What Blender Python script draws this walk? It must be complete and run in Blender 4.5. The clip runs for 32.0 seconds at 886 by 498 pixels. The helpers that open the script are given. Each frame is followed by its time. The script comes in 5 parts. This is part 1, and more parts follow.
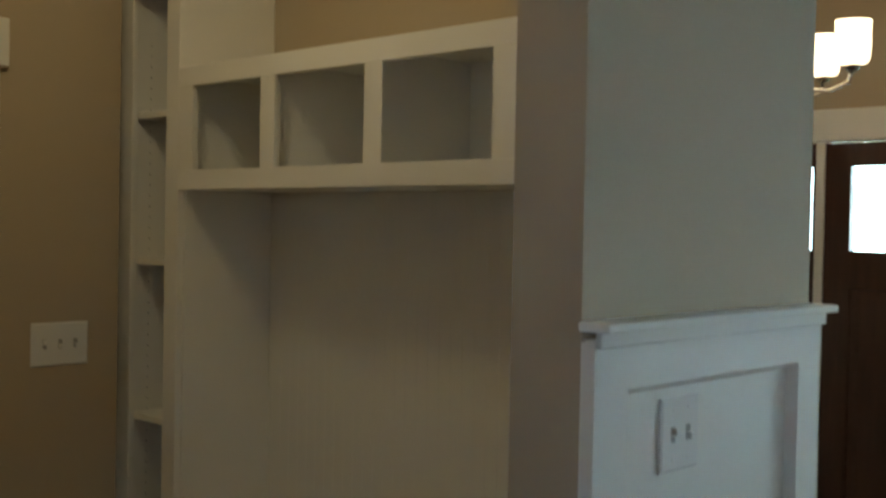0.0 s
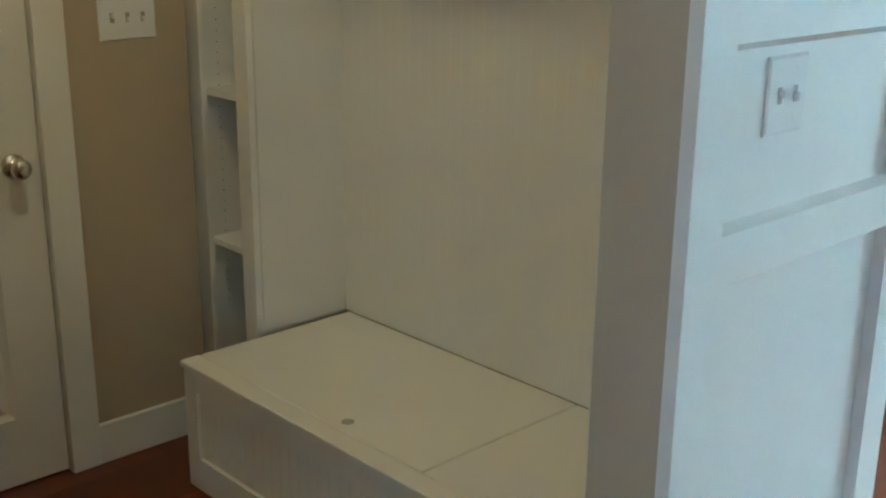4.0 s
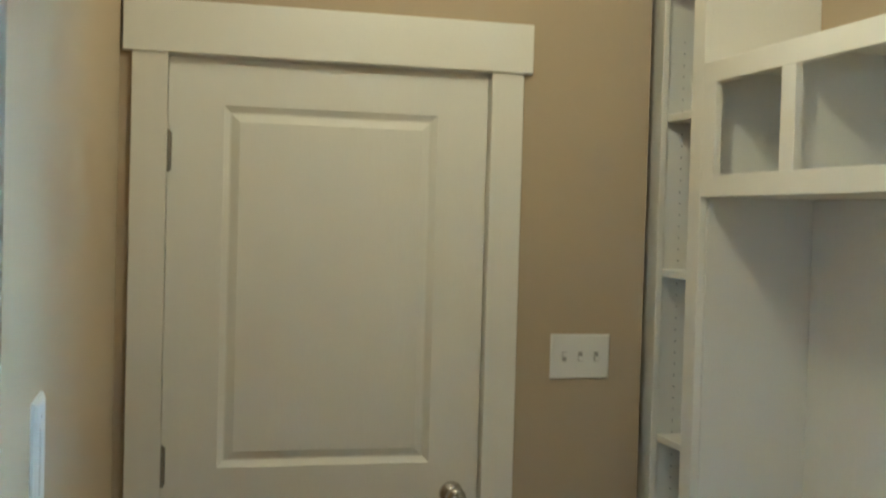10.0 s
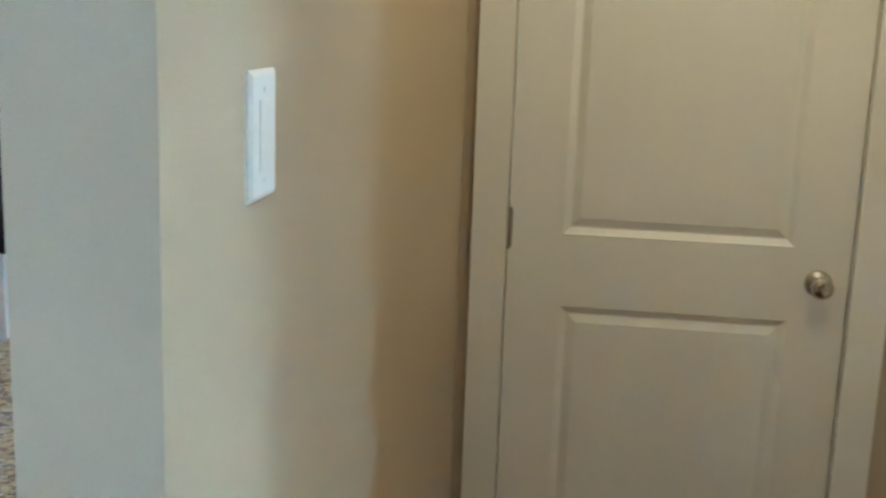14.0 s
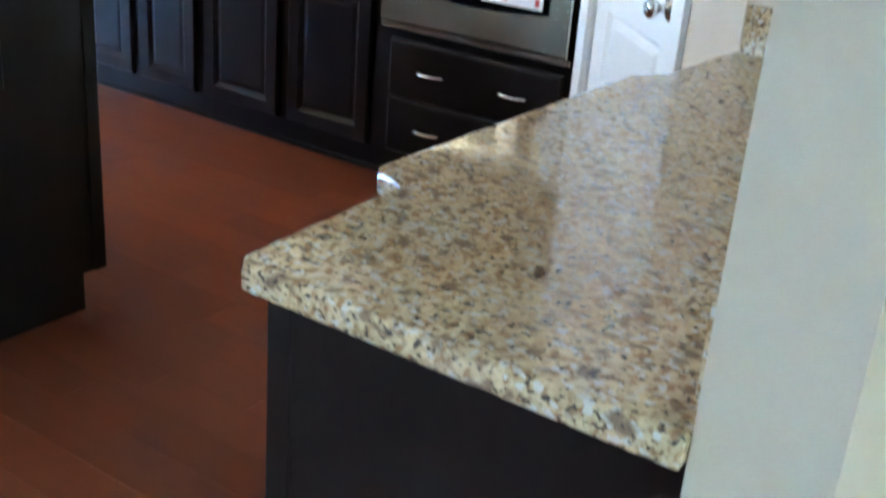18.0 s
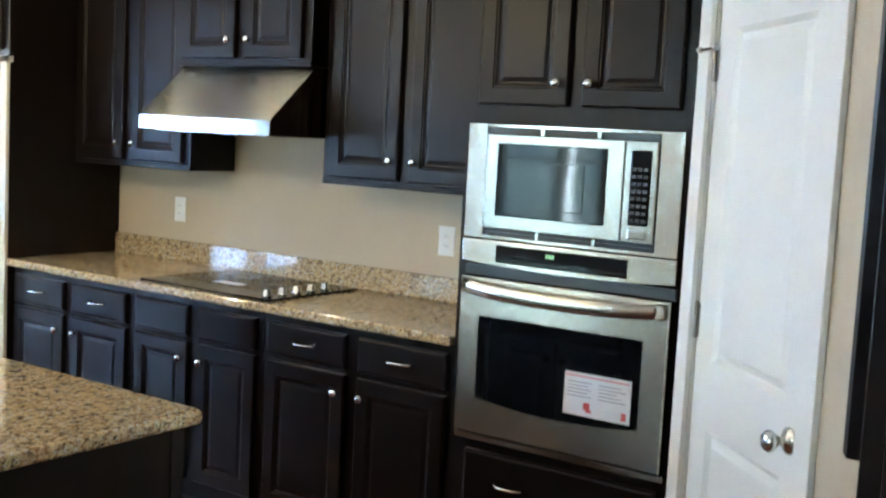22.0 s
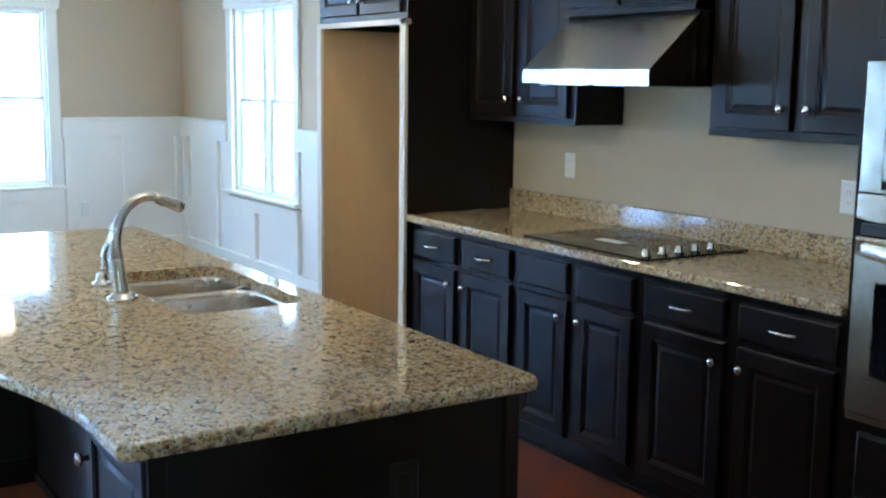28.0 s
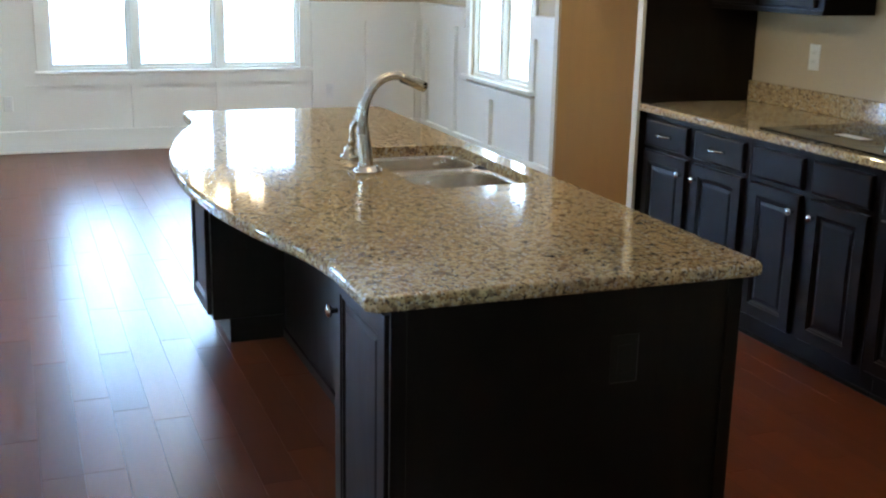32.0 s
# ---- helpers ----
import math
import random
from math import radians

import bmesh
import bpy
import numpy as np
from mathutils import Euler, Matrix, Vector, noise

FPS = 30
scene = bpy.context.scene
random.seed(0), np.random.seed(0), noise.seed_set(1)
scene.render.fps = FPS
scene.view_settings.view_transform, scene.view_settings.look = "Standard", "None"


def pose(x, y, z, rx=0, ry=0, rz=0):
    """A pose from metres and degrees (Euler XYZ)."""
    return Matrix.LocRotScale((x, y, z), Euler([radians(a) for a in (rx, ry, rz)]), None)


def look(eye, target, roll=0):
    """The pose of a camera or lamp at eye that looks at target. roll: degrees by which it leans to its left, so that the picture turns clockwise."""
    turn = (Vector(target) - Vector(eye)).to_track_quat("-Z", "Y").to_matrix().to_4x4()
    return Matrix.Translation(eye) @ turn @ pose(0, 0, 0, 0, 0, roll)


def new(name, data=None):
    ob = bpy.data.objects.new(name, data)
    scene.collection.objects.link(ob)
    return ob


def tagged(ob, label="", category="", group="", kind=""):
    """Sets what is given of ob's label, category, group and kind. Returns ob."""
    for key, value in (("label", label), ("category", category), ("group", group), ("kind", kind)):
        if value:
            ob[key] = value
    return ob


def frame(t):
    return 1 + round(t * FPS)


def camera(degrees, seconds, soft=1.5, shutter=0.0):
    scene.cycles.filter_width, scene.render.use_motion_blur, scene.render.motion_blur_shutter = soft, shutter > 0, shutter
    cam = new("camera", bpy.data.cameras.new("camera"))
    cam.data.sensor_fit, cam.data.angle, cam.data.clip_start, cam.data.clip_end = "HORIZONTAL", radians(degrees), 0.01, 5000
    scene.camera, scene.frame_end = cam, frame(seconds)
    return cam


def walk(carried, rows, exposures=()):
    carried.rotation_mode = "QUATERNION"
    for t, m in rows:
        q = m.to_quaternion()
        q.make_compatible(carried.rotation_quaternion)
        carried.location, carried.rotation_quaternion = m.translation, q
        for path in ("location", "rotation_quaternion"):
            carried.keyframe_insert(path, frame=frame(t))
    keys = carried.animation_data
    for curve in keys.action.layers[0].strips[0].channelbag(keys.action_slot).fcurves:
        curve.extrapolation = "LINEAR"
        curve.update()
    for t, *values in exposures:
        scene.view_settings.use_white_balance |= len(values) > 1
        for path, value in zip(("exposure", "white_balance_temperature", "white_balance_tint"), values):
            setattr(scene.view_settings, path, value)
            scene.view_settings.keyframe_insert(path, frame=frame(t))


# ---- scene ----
cam = camera(43.4, 32.0, soft=2.2, shutter=0.3)
PATH = [
    (0, (-2.944, 1.728, 1.638), (-1.56, 0.284, 1.598), 1.1),
    (0.5, (-2.935, 1.685, 1.673), (-1.466, 0.332, 1.782), 2.1),
    (1, (-2.929, 1.684, 1.673), (-1.44, 0.357, 1.815), 2.6),
    (1.5, (-2.904, 1.694, 1.657), (-1.422, 0.351, 1.714), 2.9),
    (2, (-2.877, 1.69, 1.62), (-1.408, 0.338, 1.51), 3.0),
    (2.5, (-2.857, 1.655, 1.606), (-1.406, 0.299, 1.37), 2.9),
    (3, (-2.85, 1.675, 1.582), (-1.429, 0.315, 1.22), 2.3),
    (3.5, (-2.852, 1.732, 1.576), (-1.471, 0.382, 1.056), 1.4),
    (5.5, (-2.857, 1.456, 1.553), (-1.341, 0.298, 0.953), -1.4),
    (6, (-2.853, 1.345, 1.573), (-1.195, 0.35, 1.065), -0.4),
    (6.5, (-2.856, 1.251, 1.548), (-1.072, 0.477, 1.082), -1.4),
    (7, (-2.831, 1.253, 1.541), (-0.98, 0.64, 1.093), 0.2),
    (7.5, (-2.865, 1.208, 1.553), (-0.972, 0.722, 1.127), 0.1),
    (8, (-2.832, 1.268, 1.557), (-0.946, 0.735, 1.157), 0.6),
    (8.5, (-2.787, 1.308, 1.55), (-0.88, 0.743, 1.328), 1.4),
    (9, (-2.843, 1.303, 1.601), (-0.906, 0.802, 1.576), 1.9),
    (9.5, (-2.866, 1.261, 1.605), (-0.922, 0.796, 1.68), 2.1),
    (10, (-2.857, 1.313, 1.653), (-0.916, 0.832, 1.599), 1.6),
    (10.5, (-2.832, 1.326, 1.625), (-0.913, 0.809, 1.399), 1.8),
    (11, (-2.841, 1.266, 1.547), (-0.928, 0.803, 1.191), 1.0),
    (11.5, (-2.816, 1.292, 1.475), (-0.899, 0.907, 1.056), -0.1),
    (12, (-2.744, 1.299, 1.524), (-0.862, 0.816, 1.048), 2.6),
    (12.5, (-2.684, 1.259, 1.521), (-0.8, 0.765, 1.07), 2.4),
    (13, (-2.674, 1.244, 1.526), (-0.738, 0.983, 1.094), 1.6),
    (13.5, (-2.694, 1.165, 1.528), (-0.74, 1.177, 1.102), 1.5),
    (14, (-2.711, 1.13, 1.52), (-0.769, 1.379, 1.111), 2.0),
    (14.5, (-2.726, 1.115, 1.512), (-0.835, 1.609, 1.094), 1.3),
    (15, (-2.725, 1.144, 1.504), (-0.912, 1.862, 1.057), 1.2),
    (15.5, (-2.725, 1.167, 1.492), (-0.986, 2.017, 0.982), 1.3),
    (17.5, (-2.728, 1.268, 1.395), (-1.263, 2.209, 0.411), 3.4),
    (18, (-2.739, 1.298, 1.411), (-1.206, 2.311, 0.626), 4.6),
    (18.5, (-2.77, 1.31, 1.481), (-1.189, 2.393, 0.908), 4.8),
    (19, (-2.767, 1.41, 1.5), (-1.162, 2.526, 1.079), 3.8),
    (19.5, (-2.735, 1.49, 1.53), (-1.091, 2.574, 1.184), 3.3),
    (20, (-2.751, 1.564, 1.557), (-1.098, 2.653, 1.267), 2.7),
    (20.5, (-2.742, 1.6, 1.557), (-1.122, 2.737, 1.273), 3.5),
    (21, (-2.746, 1.618, 1.567), (-1.127, 2.764, 1.312), 3.3),
    (21.5, (-2.737, 1.622, 1.568), (-1.134, 2.791, 1.317), 2.6),
    (22, (-2.728, 1.628, 1.587), (-1.092, 2.76, 1.386), 3.0),
    (22.5, (-2.713, 1.631, 1.6), (-1.057, 2.749, 1.515), 2.7),
    (23, (-2.733, 1.637, 1.625), (-1.099, 2.79, 1.6), 2.2),
    (23.5, (-2.762, 1.64, 1.587), (-1.136, 2.804, 1.545), 2.5),
    (24, (-2.783, 1.649, 1.59), (-1.153, 2.801, 1.462), 2.8),
    (24.5, (-2.755, 1.655, 1.613), (-1.173, 2.866, 1.442), 2.2),
    (25, (-2.759, 1.69, 1.611), (-1.265, 3.011, 1.454), 2.2),
    (25.5, (-2.723, 1.71, 1.604), (-1.31, 3.112, 1.413), 2.1),
    (27.5, (-2.417, 1.653, 1.598), (-1.251, 3.263, 1.385), 0.7),
    (28, (-2.428, 1.628, 1.576), (-1.349, 3.285, 1.271), 0.7),
    (28.5, (-2.455, 1.593, 1.578), (-1.416, 3.272, 1.254), -0.0),
    (29, (-2.518, 1.575, 1.578), (-1.597, 3.308, 1.192), 0.2),
    (29.5, (-2.557, 1.535, 1.571), (-1.688, 3.28, 1.125), 1.4),
    (30, (-2.573, 1.524, 1.569), (-1.703, 3.258, 1.086), 2.4),
    (30.5, (-2.53, 1.509, 1.57), (-1.734, 3.274, 1.07), 2.0),
    (31, (-2.507, 1.515, 1.57), (-1.744, 3.292, 1.061), 1.8),
    (31.5, (-2.499, 1.52, 1.568), (-1.783, 3.316, 1.057), 1.0),
    (32, (-2.495, 1.52, 1.568), (-1.792, 3.324, 1.067), 1.1),
]
EXPOSURES = [(0.0, -1.45, 7300, 12), (0.5, -0.9, 7200, 12), (1.0, -0.5, 6900, 10), (2.0, -0.5, 6100, 5), (3.0, -0.35, 6200, 4), (6.0, -0.3, 6800, 10), (7.0, 0.05, 6200, 6),
             (8.5, 0.24, 5850, 5), (10.0, -0.02, 5750, 6), (11.5, 0.10, 5800, 5), (14.0, 0.38, 5900, 10), (15.5, 0.42, 6050, 20), (18.0, 0.87, 5600, 7),
             (20.0, 0.68, 6600, 9), (22.0, 0.31, 6600, 9), (23.0, 0.18, 6600, 8), (25.0, 0.09, 6250, 5), (28.0, -0.20, 5750, 5), (29.0, -0.40, 6000, 8), (30.0, -0.50, 6200, 8), (32.0, -0.57, 6950, 10)]
walk(cam, [(t, look(eye, target, roll)) for t, eye, target, roll in PATH], EXPOSURES)

# ---- world and lights ----
world = bpy.data.worlds.new("sky")
scene.world = world
world.use_nodes = True
wn = world.node_tree.nodes
sky = wn.new("ShaderNodeTexSky")
sky.sky_type, sky.sun_disc = "NISHITA", False
sky.sun_elevation, sky.sun_rotation = radians(62), radians(200)
wn["Background"].inputs["Strength"].default_value = 0.15
world.node_tree.links.new(sky.outputs["Color"], wn["Background"].inputs["Color"])

sun_data = bpy.data.lights.new("sun", "SUN")
sun_data.energy, sun_data.angle, sun_data.color = 2.0, radians(0.5), (1.0, 0.95, 0.87)
sun = new("sun", sun_data)
sun.matrix_world = pose(0, 0, 20, 28, 0, 20)


WARM = (1.0, 0.89, 0.56)
SKY_GLOW = 22.0     # bright hazy daylight outside the windows


def bulb(name, place, watts, radius, colour=WARM):
    data = bpy.data.lights.new(name, "POINT")
    data.energy, data.shadow_soft_size, data.color = watts, radius, colour
    ob = new(name, data)
    ob.location = place
    return ob


bulb("hall_ceiling_bulb", (-1.00, 0.66, 2.60), 15, 0.10)

# ---- materials ----


def node_mat(name):
    m = bpy.data.materials.new(name)
    m.use_nodes = True
    nt = m.node_tree
    return m, nt.nodes, nt.links, nt.nodes["Principled BSDF"]


def mixed(nodes, links, fac, a, b):
    mx = nodes.new("ShaderNodeMix")
    mx.data_type = "RGBA"
    for sock, v in ((6, a), (7, b)):
        if isinstance(v, tuple):
            mx.inputs[sock].default_value = (*v, 1)
        else:
            links.new(v, mx.inputs[sock])
    if isinstance(fac, float):
        mx.inputs[0].default_value = fac
    else:
        links.new(fac, mx.inputs[0])
    return mx.outputs[2]


def ramp(nodes, links, src, lo, hi):
    r = nodes.new("ShaderNodeMapRange")
    r.inputs["From Min"].default_value, r.inputs["From Max"].default_value = lo, hi
    links.new(src, r.inputs["Value"])
    return r.outputs["Result"]


def tex(nodes, links, kind, scale, detail=3.0, stretch=None):
    co = nodes.new("ShaderNodeTexCoord").outputs["Object"]
    if stretch:
        mp = nodes.new("ShaderNodeMapping")
        mp.inputs["Scale"].default_value = stretch
        links.new(co, mp.inputs["Vector"])
        co = mp.outputs["Vector"]
    t = nodes.new(kind)
    t.inputs["Scale"].default_value = scale
    if kind == "ShaderNodeTexNoise":
        t.inputs["Detail"].default_value = detail
    links.new(co, t.inputs["Vector"])
    return t


def plain(name, colour, rough, metal=0.0, vary=0.08, scale=6.0, bump=0.05, bump_scale=120.0, stretch=None, coat=0.0):
    """Painted, plastic or metal surface: colour varied at two scales, uneven gloss and a fine relief."""
    m, n, l, b = node_mat(name)
    big = tex(n, l, "ShaderNodeTexNoise", scale, 4.0, stretch).outputs["Fac"]
    fine = tex(n, l, "ShaderNodeTexNoise", bump_scale, 2.0, stretch).outputs["Fac"]
    dark = tuple(c * (1 - vary) for c in colour)
    light = tuple(min(1.0, c * (1 + vary)) for c in colour)
    c1 = mixed(n, l, ramp(n, l, big, 0.3, 0.7), dark, light)
    c2 = mixed(n, l, ramp(n, l, fine, 0.35, 0.75), c1, tuple(c * (1 - vary * 0.5) for c in colour))
    l.new(c2, b.inputs["Base Color"])
    rr = n.new("ShaderNodeMapRange")
    rr.inputs["To Min"].default_value, rr.inputs["To Max"].default_value = rough * 0.82, min(1, rough * 1.18)
    l.new(big, rr.inputs["Value"])
    l.new(rr.outputs["Result"], b.inputs["Roughness"])
    b.inputs["Metallic"].default_value = metal
    b.inputs["Coat Weight"].default_value = coat
    if bump:
        bp = n.new("ShaderNodeBump")
        bp.inputs["Strength"].default_value, bp.inputs["Distance"].default_value = bump, 0.002
        l.new(fine, bp.inputs["Height"])
        l.new(bp.outputs["Normal"], b.inputs["Normal"])
    return m


def granite_mat(name):
    """Polished granite: beige and grey grains, rust veins and small dark flecks."""
    m, n, l, b = node_mat(name)
    v1 = tex(n, l, "ShaderNodeTexVoronoi", 150, stretch=(1.0, 0.8, 1.0))
    v2 = tex(n, l, "ShaderNodeTexNoise", 165, 5.0, stretch=(0.9, 0.75, 1.0)).outputs["Fac"]
    v3 = tex(n, l, "ShaderNodeTexNoise", 90, 4.0, stretch=(0.9, 1.0, 1.0)).outputs["Fac"]
    v4 = tex(n, l, "ShaderNodeTexNoise", 7, 3.0).outputs["Fac"]
    v5 = tex(n, l, "ShaderNodeTexNoise", 50, 5.0, stretch=(1.0, 0.7, 1.0)).outputs["Fac"]
    sep = n.new("ShaderNodeSeparateColor")
    l.new(v1.outputs["Color"], sep.inputs["Color"])
    base = mixed(n, l, sep.outputs["Red"], (0.37, 0.245, 0.118), (0.65, 0.485, 0.275))
    base = mixed(n, l, ramp(n, l, v4, 0.3, 0.75), base, (0.50, 0.368, 0.200))
    gold = mixed(n, l, ramp(n, l, v3, 0.50, 0.63), base, (0.27, 0.148, 0.062))
    grey = mixed(n, l, ramp(n, l, sep.outputs["Green"], 0.82, 0.92), gold, (0.52, 0.46, 0.37))
    mid = mixed(n, l, ramp(n, l, v5, 0.545, 0.65), grey, (0.195, 0.126, 0.070))
    dark = mixed(n, l, ramp(n, l, v2, 0.57, 0.63), mid, (0.060, 0.043, 0.029))
    l.new(dark, b.inputs["Base Color"])
    b.inputs["Roughness"].default_value = 0.07
    b.inputs["Coat Weight"].default_value = 0.15
    b.inputs["Coat Roughness"].default_value = 0.03
    return m


def wood_floor_mat(name, island):
    m, n, l, b = node_mat(name)
    if island:
        rnd = n.new("ShaderNodeNewGeometry").outputs["Random Per Island"]
    else:
        rnd = n.new("ShaderNodeObjectInfo").outputs["Random"]
    co = n.new("ShaderNodeTexCoord").outputs["Object"]
    add = n.new("ShaderNodeVectorMath")
    add.operation = "ADD"
    cmb = n.new("ShaderNodeCombineXYZ")
    mul = n.new("ShaderNodeMath")
    mul.operation, mul.inputs[1].default_value = "MULTIPLY", 40.0
    l.new(rnd, mul.inputs[0])
    l.new(mul.outputs[0], cmb.inputs["X"])
    l.new(mul.outputs[0], cmb.inputs["Z"])
    l.new(co, add.inputs[0])
    l.new(cmb.outputs[0], add.inputs[1])
    mp = n.new("ShaderNodeMapping")
    mp.inputs["Scale"].default_value = (14, 0.6, 14)
    l.new(add.outputs[0], mp.inputs["Vector"])
    g = n.new("ShaderNodeTexNoise")
    g.inputs["Scale"].default_value, g.inputs["Detail"].default_value, g.inputs["Distortion"].default_value = 3.0, 3.0, 0.4
    l.new(mp.outputs[0], g.inputs["Vector"])
    a = mixed(n, l, rnd, (0.112, 0.025, 0.009), (0.172, 0.040, 0.014))
    grain = mixed(n, l, rnd, (0.094, 0.021, 0.0075), (0.146, 0.034, 0.012))
    c = mixed(n, l, ramp(n, l, g.outputs["Fac"], 0.25, 0.80), a, grain)
    l.new(c, b.inputs["Base Color"])
    b.inputs["Specular IOR Level"].default_value = 0.33
    rr = n.new("ShaderNodeMapRange")
    rr.inputs["To Min"].default_value, rr.inputs["To Max"].default_value = 0.27, 0.31
    l.new(g.outputs["Fac"], rr.inputs["Value"])
    l.new(rr.outputs["Result"], b.inputs["Roughness"])
    return m


def steel_mat(name, colour, rough):
    return brushed(plain(name, colour, rough, 1.0, 0.02, 5.0, 0.0, 60.0), 0.8)


def brushed(m, amount):
    """Reflections drawn out upright, as by a horizontal brush grain."""
    n, l = m.node_tree.nodes, m.node_tree.links
    b = n["Principled BSDF"]
    up = n.new("ShaderNodeCombineXYZ")
    up.inputs["Z"].default_value = 1.0
    b.inputs["Anisotropic"].default_value = amount
    l.new(up.outputs["Vector"], b.inputs["Tangent"])
    return m


def glow_mat(name, colour, strength):
    m, n, l, b = node_mat(name)
    b.inputs["Base Color"].default_value = (0.9, 0.86, 0.78, 1)
    b.inputs["Emission Color"].default_value = (*colour, 1)
    b.inputs["Emission Strength"].default_value = strength
    b.inputs["Roughness"].default_value = 0.3
    return m


def glass_mat(name):
    m, n, l, b = node_mat(name)
    b.inputs["Base Color"].default_value = (0.96, 0.98, 0.98, 1)
    b.inputs["Transmission Weight"].default_value = 1.0
    b.inputs["Roughness"].default_value = 0.01
    b.inputs["IOR"].default_value = 1.45
    return m


M_WALL = plain("wall_paint_tan", (0.50, 0.40, 0.275), 0.75, vary=0.03, scale=1.5, bump=0.12, bump_scale=260)
M_TRIM = plain("trim_paint_white", (0.87, 0.85, 0.785), 0.42, vary=0.025, scale=2.5, bump=0.04, bump_scale=160)
M_DOOR = plain("door_paint_white", (0.87, 0.85, 0.785), 0.40, vary=0.025, scale=2.0, bump=0.10, bump_scale=90, stretch=(3, 3, 0.4))
M_CEIL = plain("ceiling_paint_white", (0.80, 0.79, 0.76), 0.9, vary=0.03, scale=3, bump=0.3, bump_scale=90)
M_CAB = plain("cabinet_espresso", (0.0075, 0.0045, 0.0037), 0.33, vary=0.25, scale=9, bump=0.0, stretch=(3, 3, 0.6))
M_CAB.node_tree.nodes["Principled BSDF"].inputs["Specular IOR Level"].default_value = 0.14
M_CAB.node_tree.nodes["Principled BSDF"].inputs["Specular Tint"].default_value = (1.0, 0.93, 0.88, 1.0)
M_CABIN = plain("cabinet_shadow_gap", (0.012, 0.008, 0.007), 0.6, vary=0.2)
M_CABPLATE = plain("outlet_plate_dark", (0.007, 0.005, 0.004), 0.3, vary=0.1, bump=0.0)
M_CABPLATE.node_tree.nodes["Principled BSDF"].inputs["Specular IOR Level"].default_value = 0.2
M_MAPLE = plain("maple_plywood", (0.56, 0.345, 0.165), 0.5, vary=0.04, scale=5, bump=0.05, bump_scale=60, stretch=(5, 5, 0.5))
# Pale tone stands for window light caught on the dark panel edges.
M_LITEDGE = plain("lit_panel_edge", (0.62, 0.54, 0.42), 0.5, vary=0.06)
M_GRAN = granite_mat("granite_polished")
M_STEEL = steel_mat("stainless_brushed", (0.58, 0.53, 0.46), 0.24)
M_HOOD = brushed(plain("stainless_hood", (0.44, 0.405, 0.355), 0.21, 1.0, 0.01, 3.0, 0.0), 0.97)
M_TRIMKIT = plain("stainless_trim_kit", (0.70, 0.67, 0.62), 0.12, 1.0, 0.04, 20.0, 0.8, 9.0)
M_MWDOOR = plain("stainless_microwave_door", (0.42, 0.40, 0.36), 0.20, 1.0, 0.05, 20.0, 0.5, 7.0)
M_STEEL2 = steel_mat("stainless_polished", (0.47, 0.465, 0.445), 0.18)
M_SINK = plain("sink_steel", (0.70, 0.62, 0.52), 0.26, 1.0, 0.03, 12.0, 0.0)
M_NICKEL = plain("satin_nickel", (0.60, 0.57, 0.52), 0.25, 1.0, 0.05, 20, 0.02)
M_BLACK = plain("black_glass", (0.004, 0.0045, 0.005), 0.05, vary=0.1, bump=0.0)
M_BLACK.node_tree.nodes["Principled BSDF"].inputs["Specular IOR Level"].default_value = 0.25
M_LED = glow_mat("green_led", (0.10, 1.0, 0.25), 0.35)
M_DARKP = plain("dark_plastic", (0.02, 0.02, 0.02), 0.4, vary=0.15)
M_PLATE = plain("white_plate_plastic", (0.82, 0.81, 0.77), 0.35, vary=0.02, bump=0.02)
M_SLOT = plain("plate_slot_dark", (0.40, 0.385, 0.355), 0.5)
M_BRONZE = plain("hinge_nickel_dull", (0.36, 0.33, 0.28), 0.4, 1.0, 0.1)
M_FLOOR = wood_floor_mat("hardwood_plank", False)
M_FLOOR2 = wood_floor_mat("hardwood_plank_far", True)
M_SUB = plain("subfloor_dark", (0.02, 0.010, 0.006), 0.7, vary=0.2)
M_GLASS = glass_mat("window_glass")
M_SHADE = glow_mat("lamp_shade_glow", (1.0, 0.80, 0.55), 9.0)
M_BOWL = glow_mat("lamp_bowl_glow", (1.0, 0.83, 0.6), 5.0)
M_PAPER = plain("paper_white", (0.80, 0.79, 0.77), 0.6, vary=0.03)
M_INK = plain("ink_grey", (0.45, 0.42, 0.43), 0.6)
M_RED = plain("ink_red", (0.62, 0.10, 0.09), 0.6)
M_PINK = plain("ink_pink", (0.75, 0.36, 0.36), 0.6)
M_DOORWOOD = plain("front_door_mahogany", (0.060, 0.022, 0.012), 0.35, vary=0.25, scale=6, bump=0.1, bump_scale=50, stretch=(8, 8, 0.6))
M_GLOW = glow_mat("daylight_haze", (0.50, 0.72, 1.0), SKY_GLOW)
M_GLOW_SHADE = glow_mat("daylight_porch_shade", (0.38, 0.76, 0.88), 3.6)
M_GLOW_CORNER = glow_mat("daylight_corner", (0.42, 0.68, 1.0), 24.0)
M_GLOW_GAP = glow_mat("daylight_sky_gap", (0.70, 0.90, 1.0), 70.0)
M_GLOW_BLUE = glow_mat("daylight_blue_sky", (0.27, 0.50, 1.0), 27.0)
# Fill glow for the added high window, tuned for cool light in the niche.
M_GLOW_FILL = glow_mat("niche_fill_glow", (0.50, 0.76, 1.0), 44.0)
M_GLOW_FAR = glow_mat("daylight_far_haze", (0.29, 0.55, 1.0), 34.0)
M_GLOW_FRONT = glow_mat("daylight_front", (0.47, 0.78, 0.98), 110.0)
M_GRASS = plain("lawn", (0.10, 0.14, 0.05), 0.9, vary=0.35, scale=0.8, bump=0.3, bump_scale=20)

# ---- builders ----


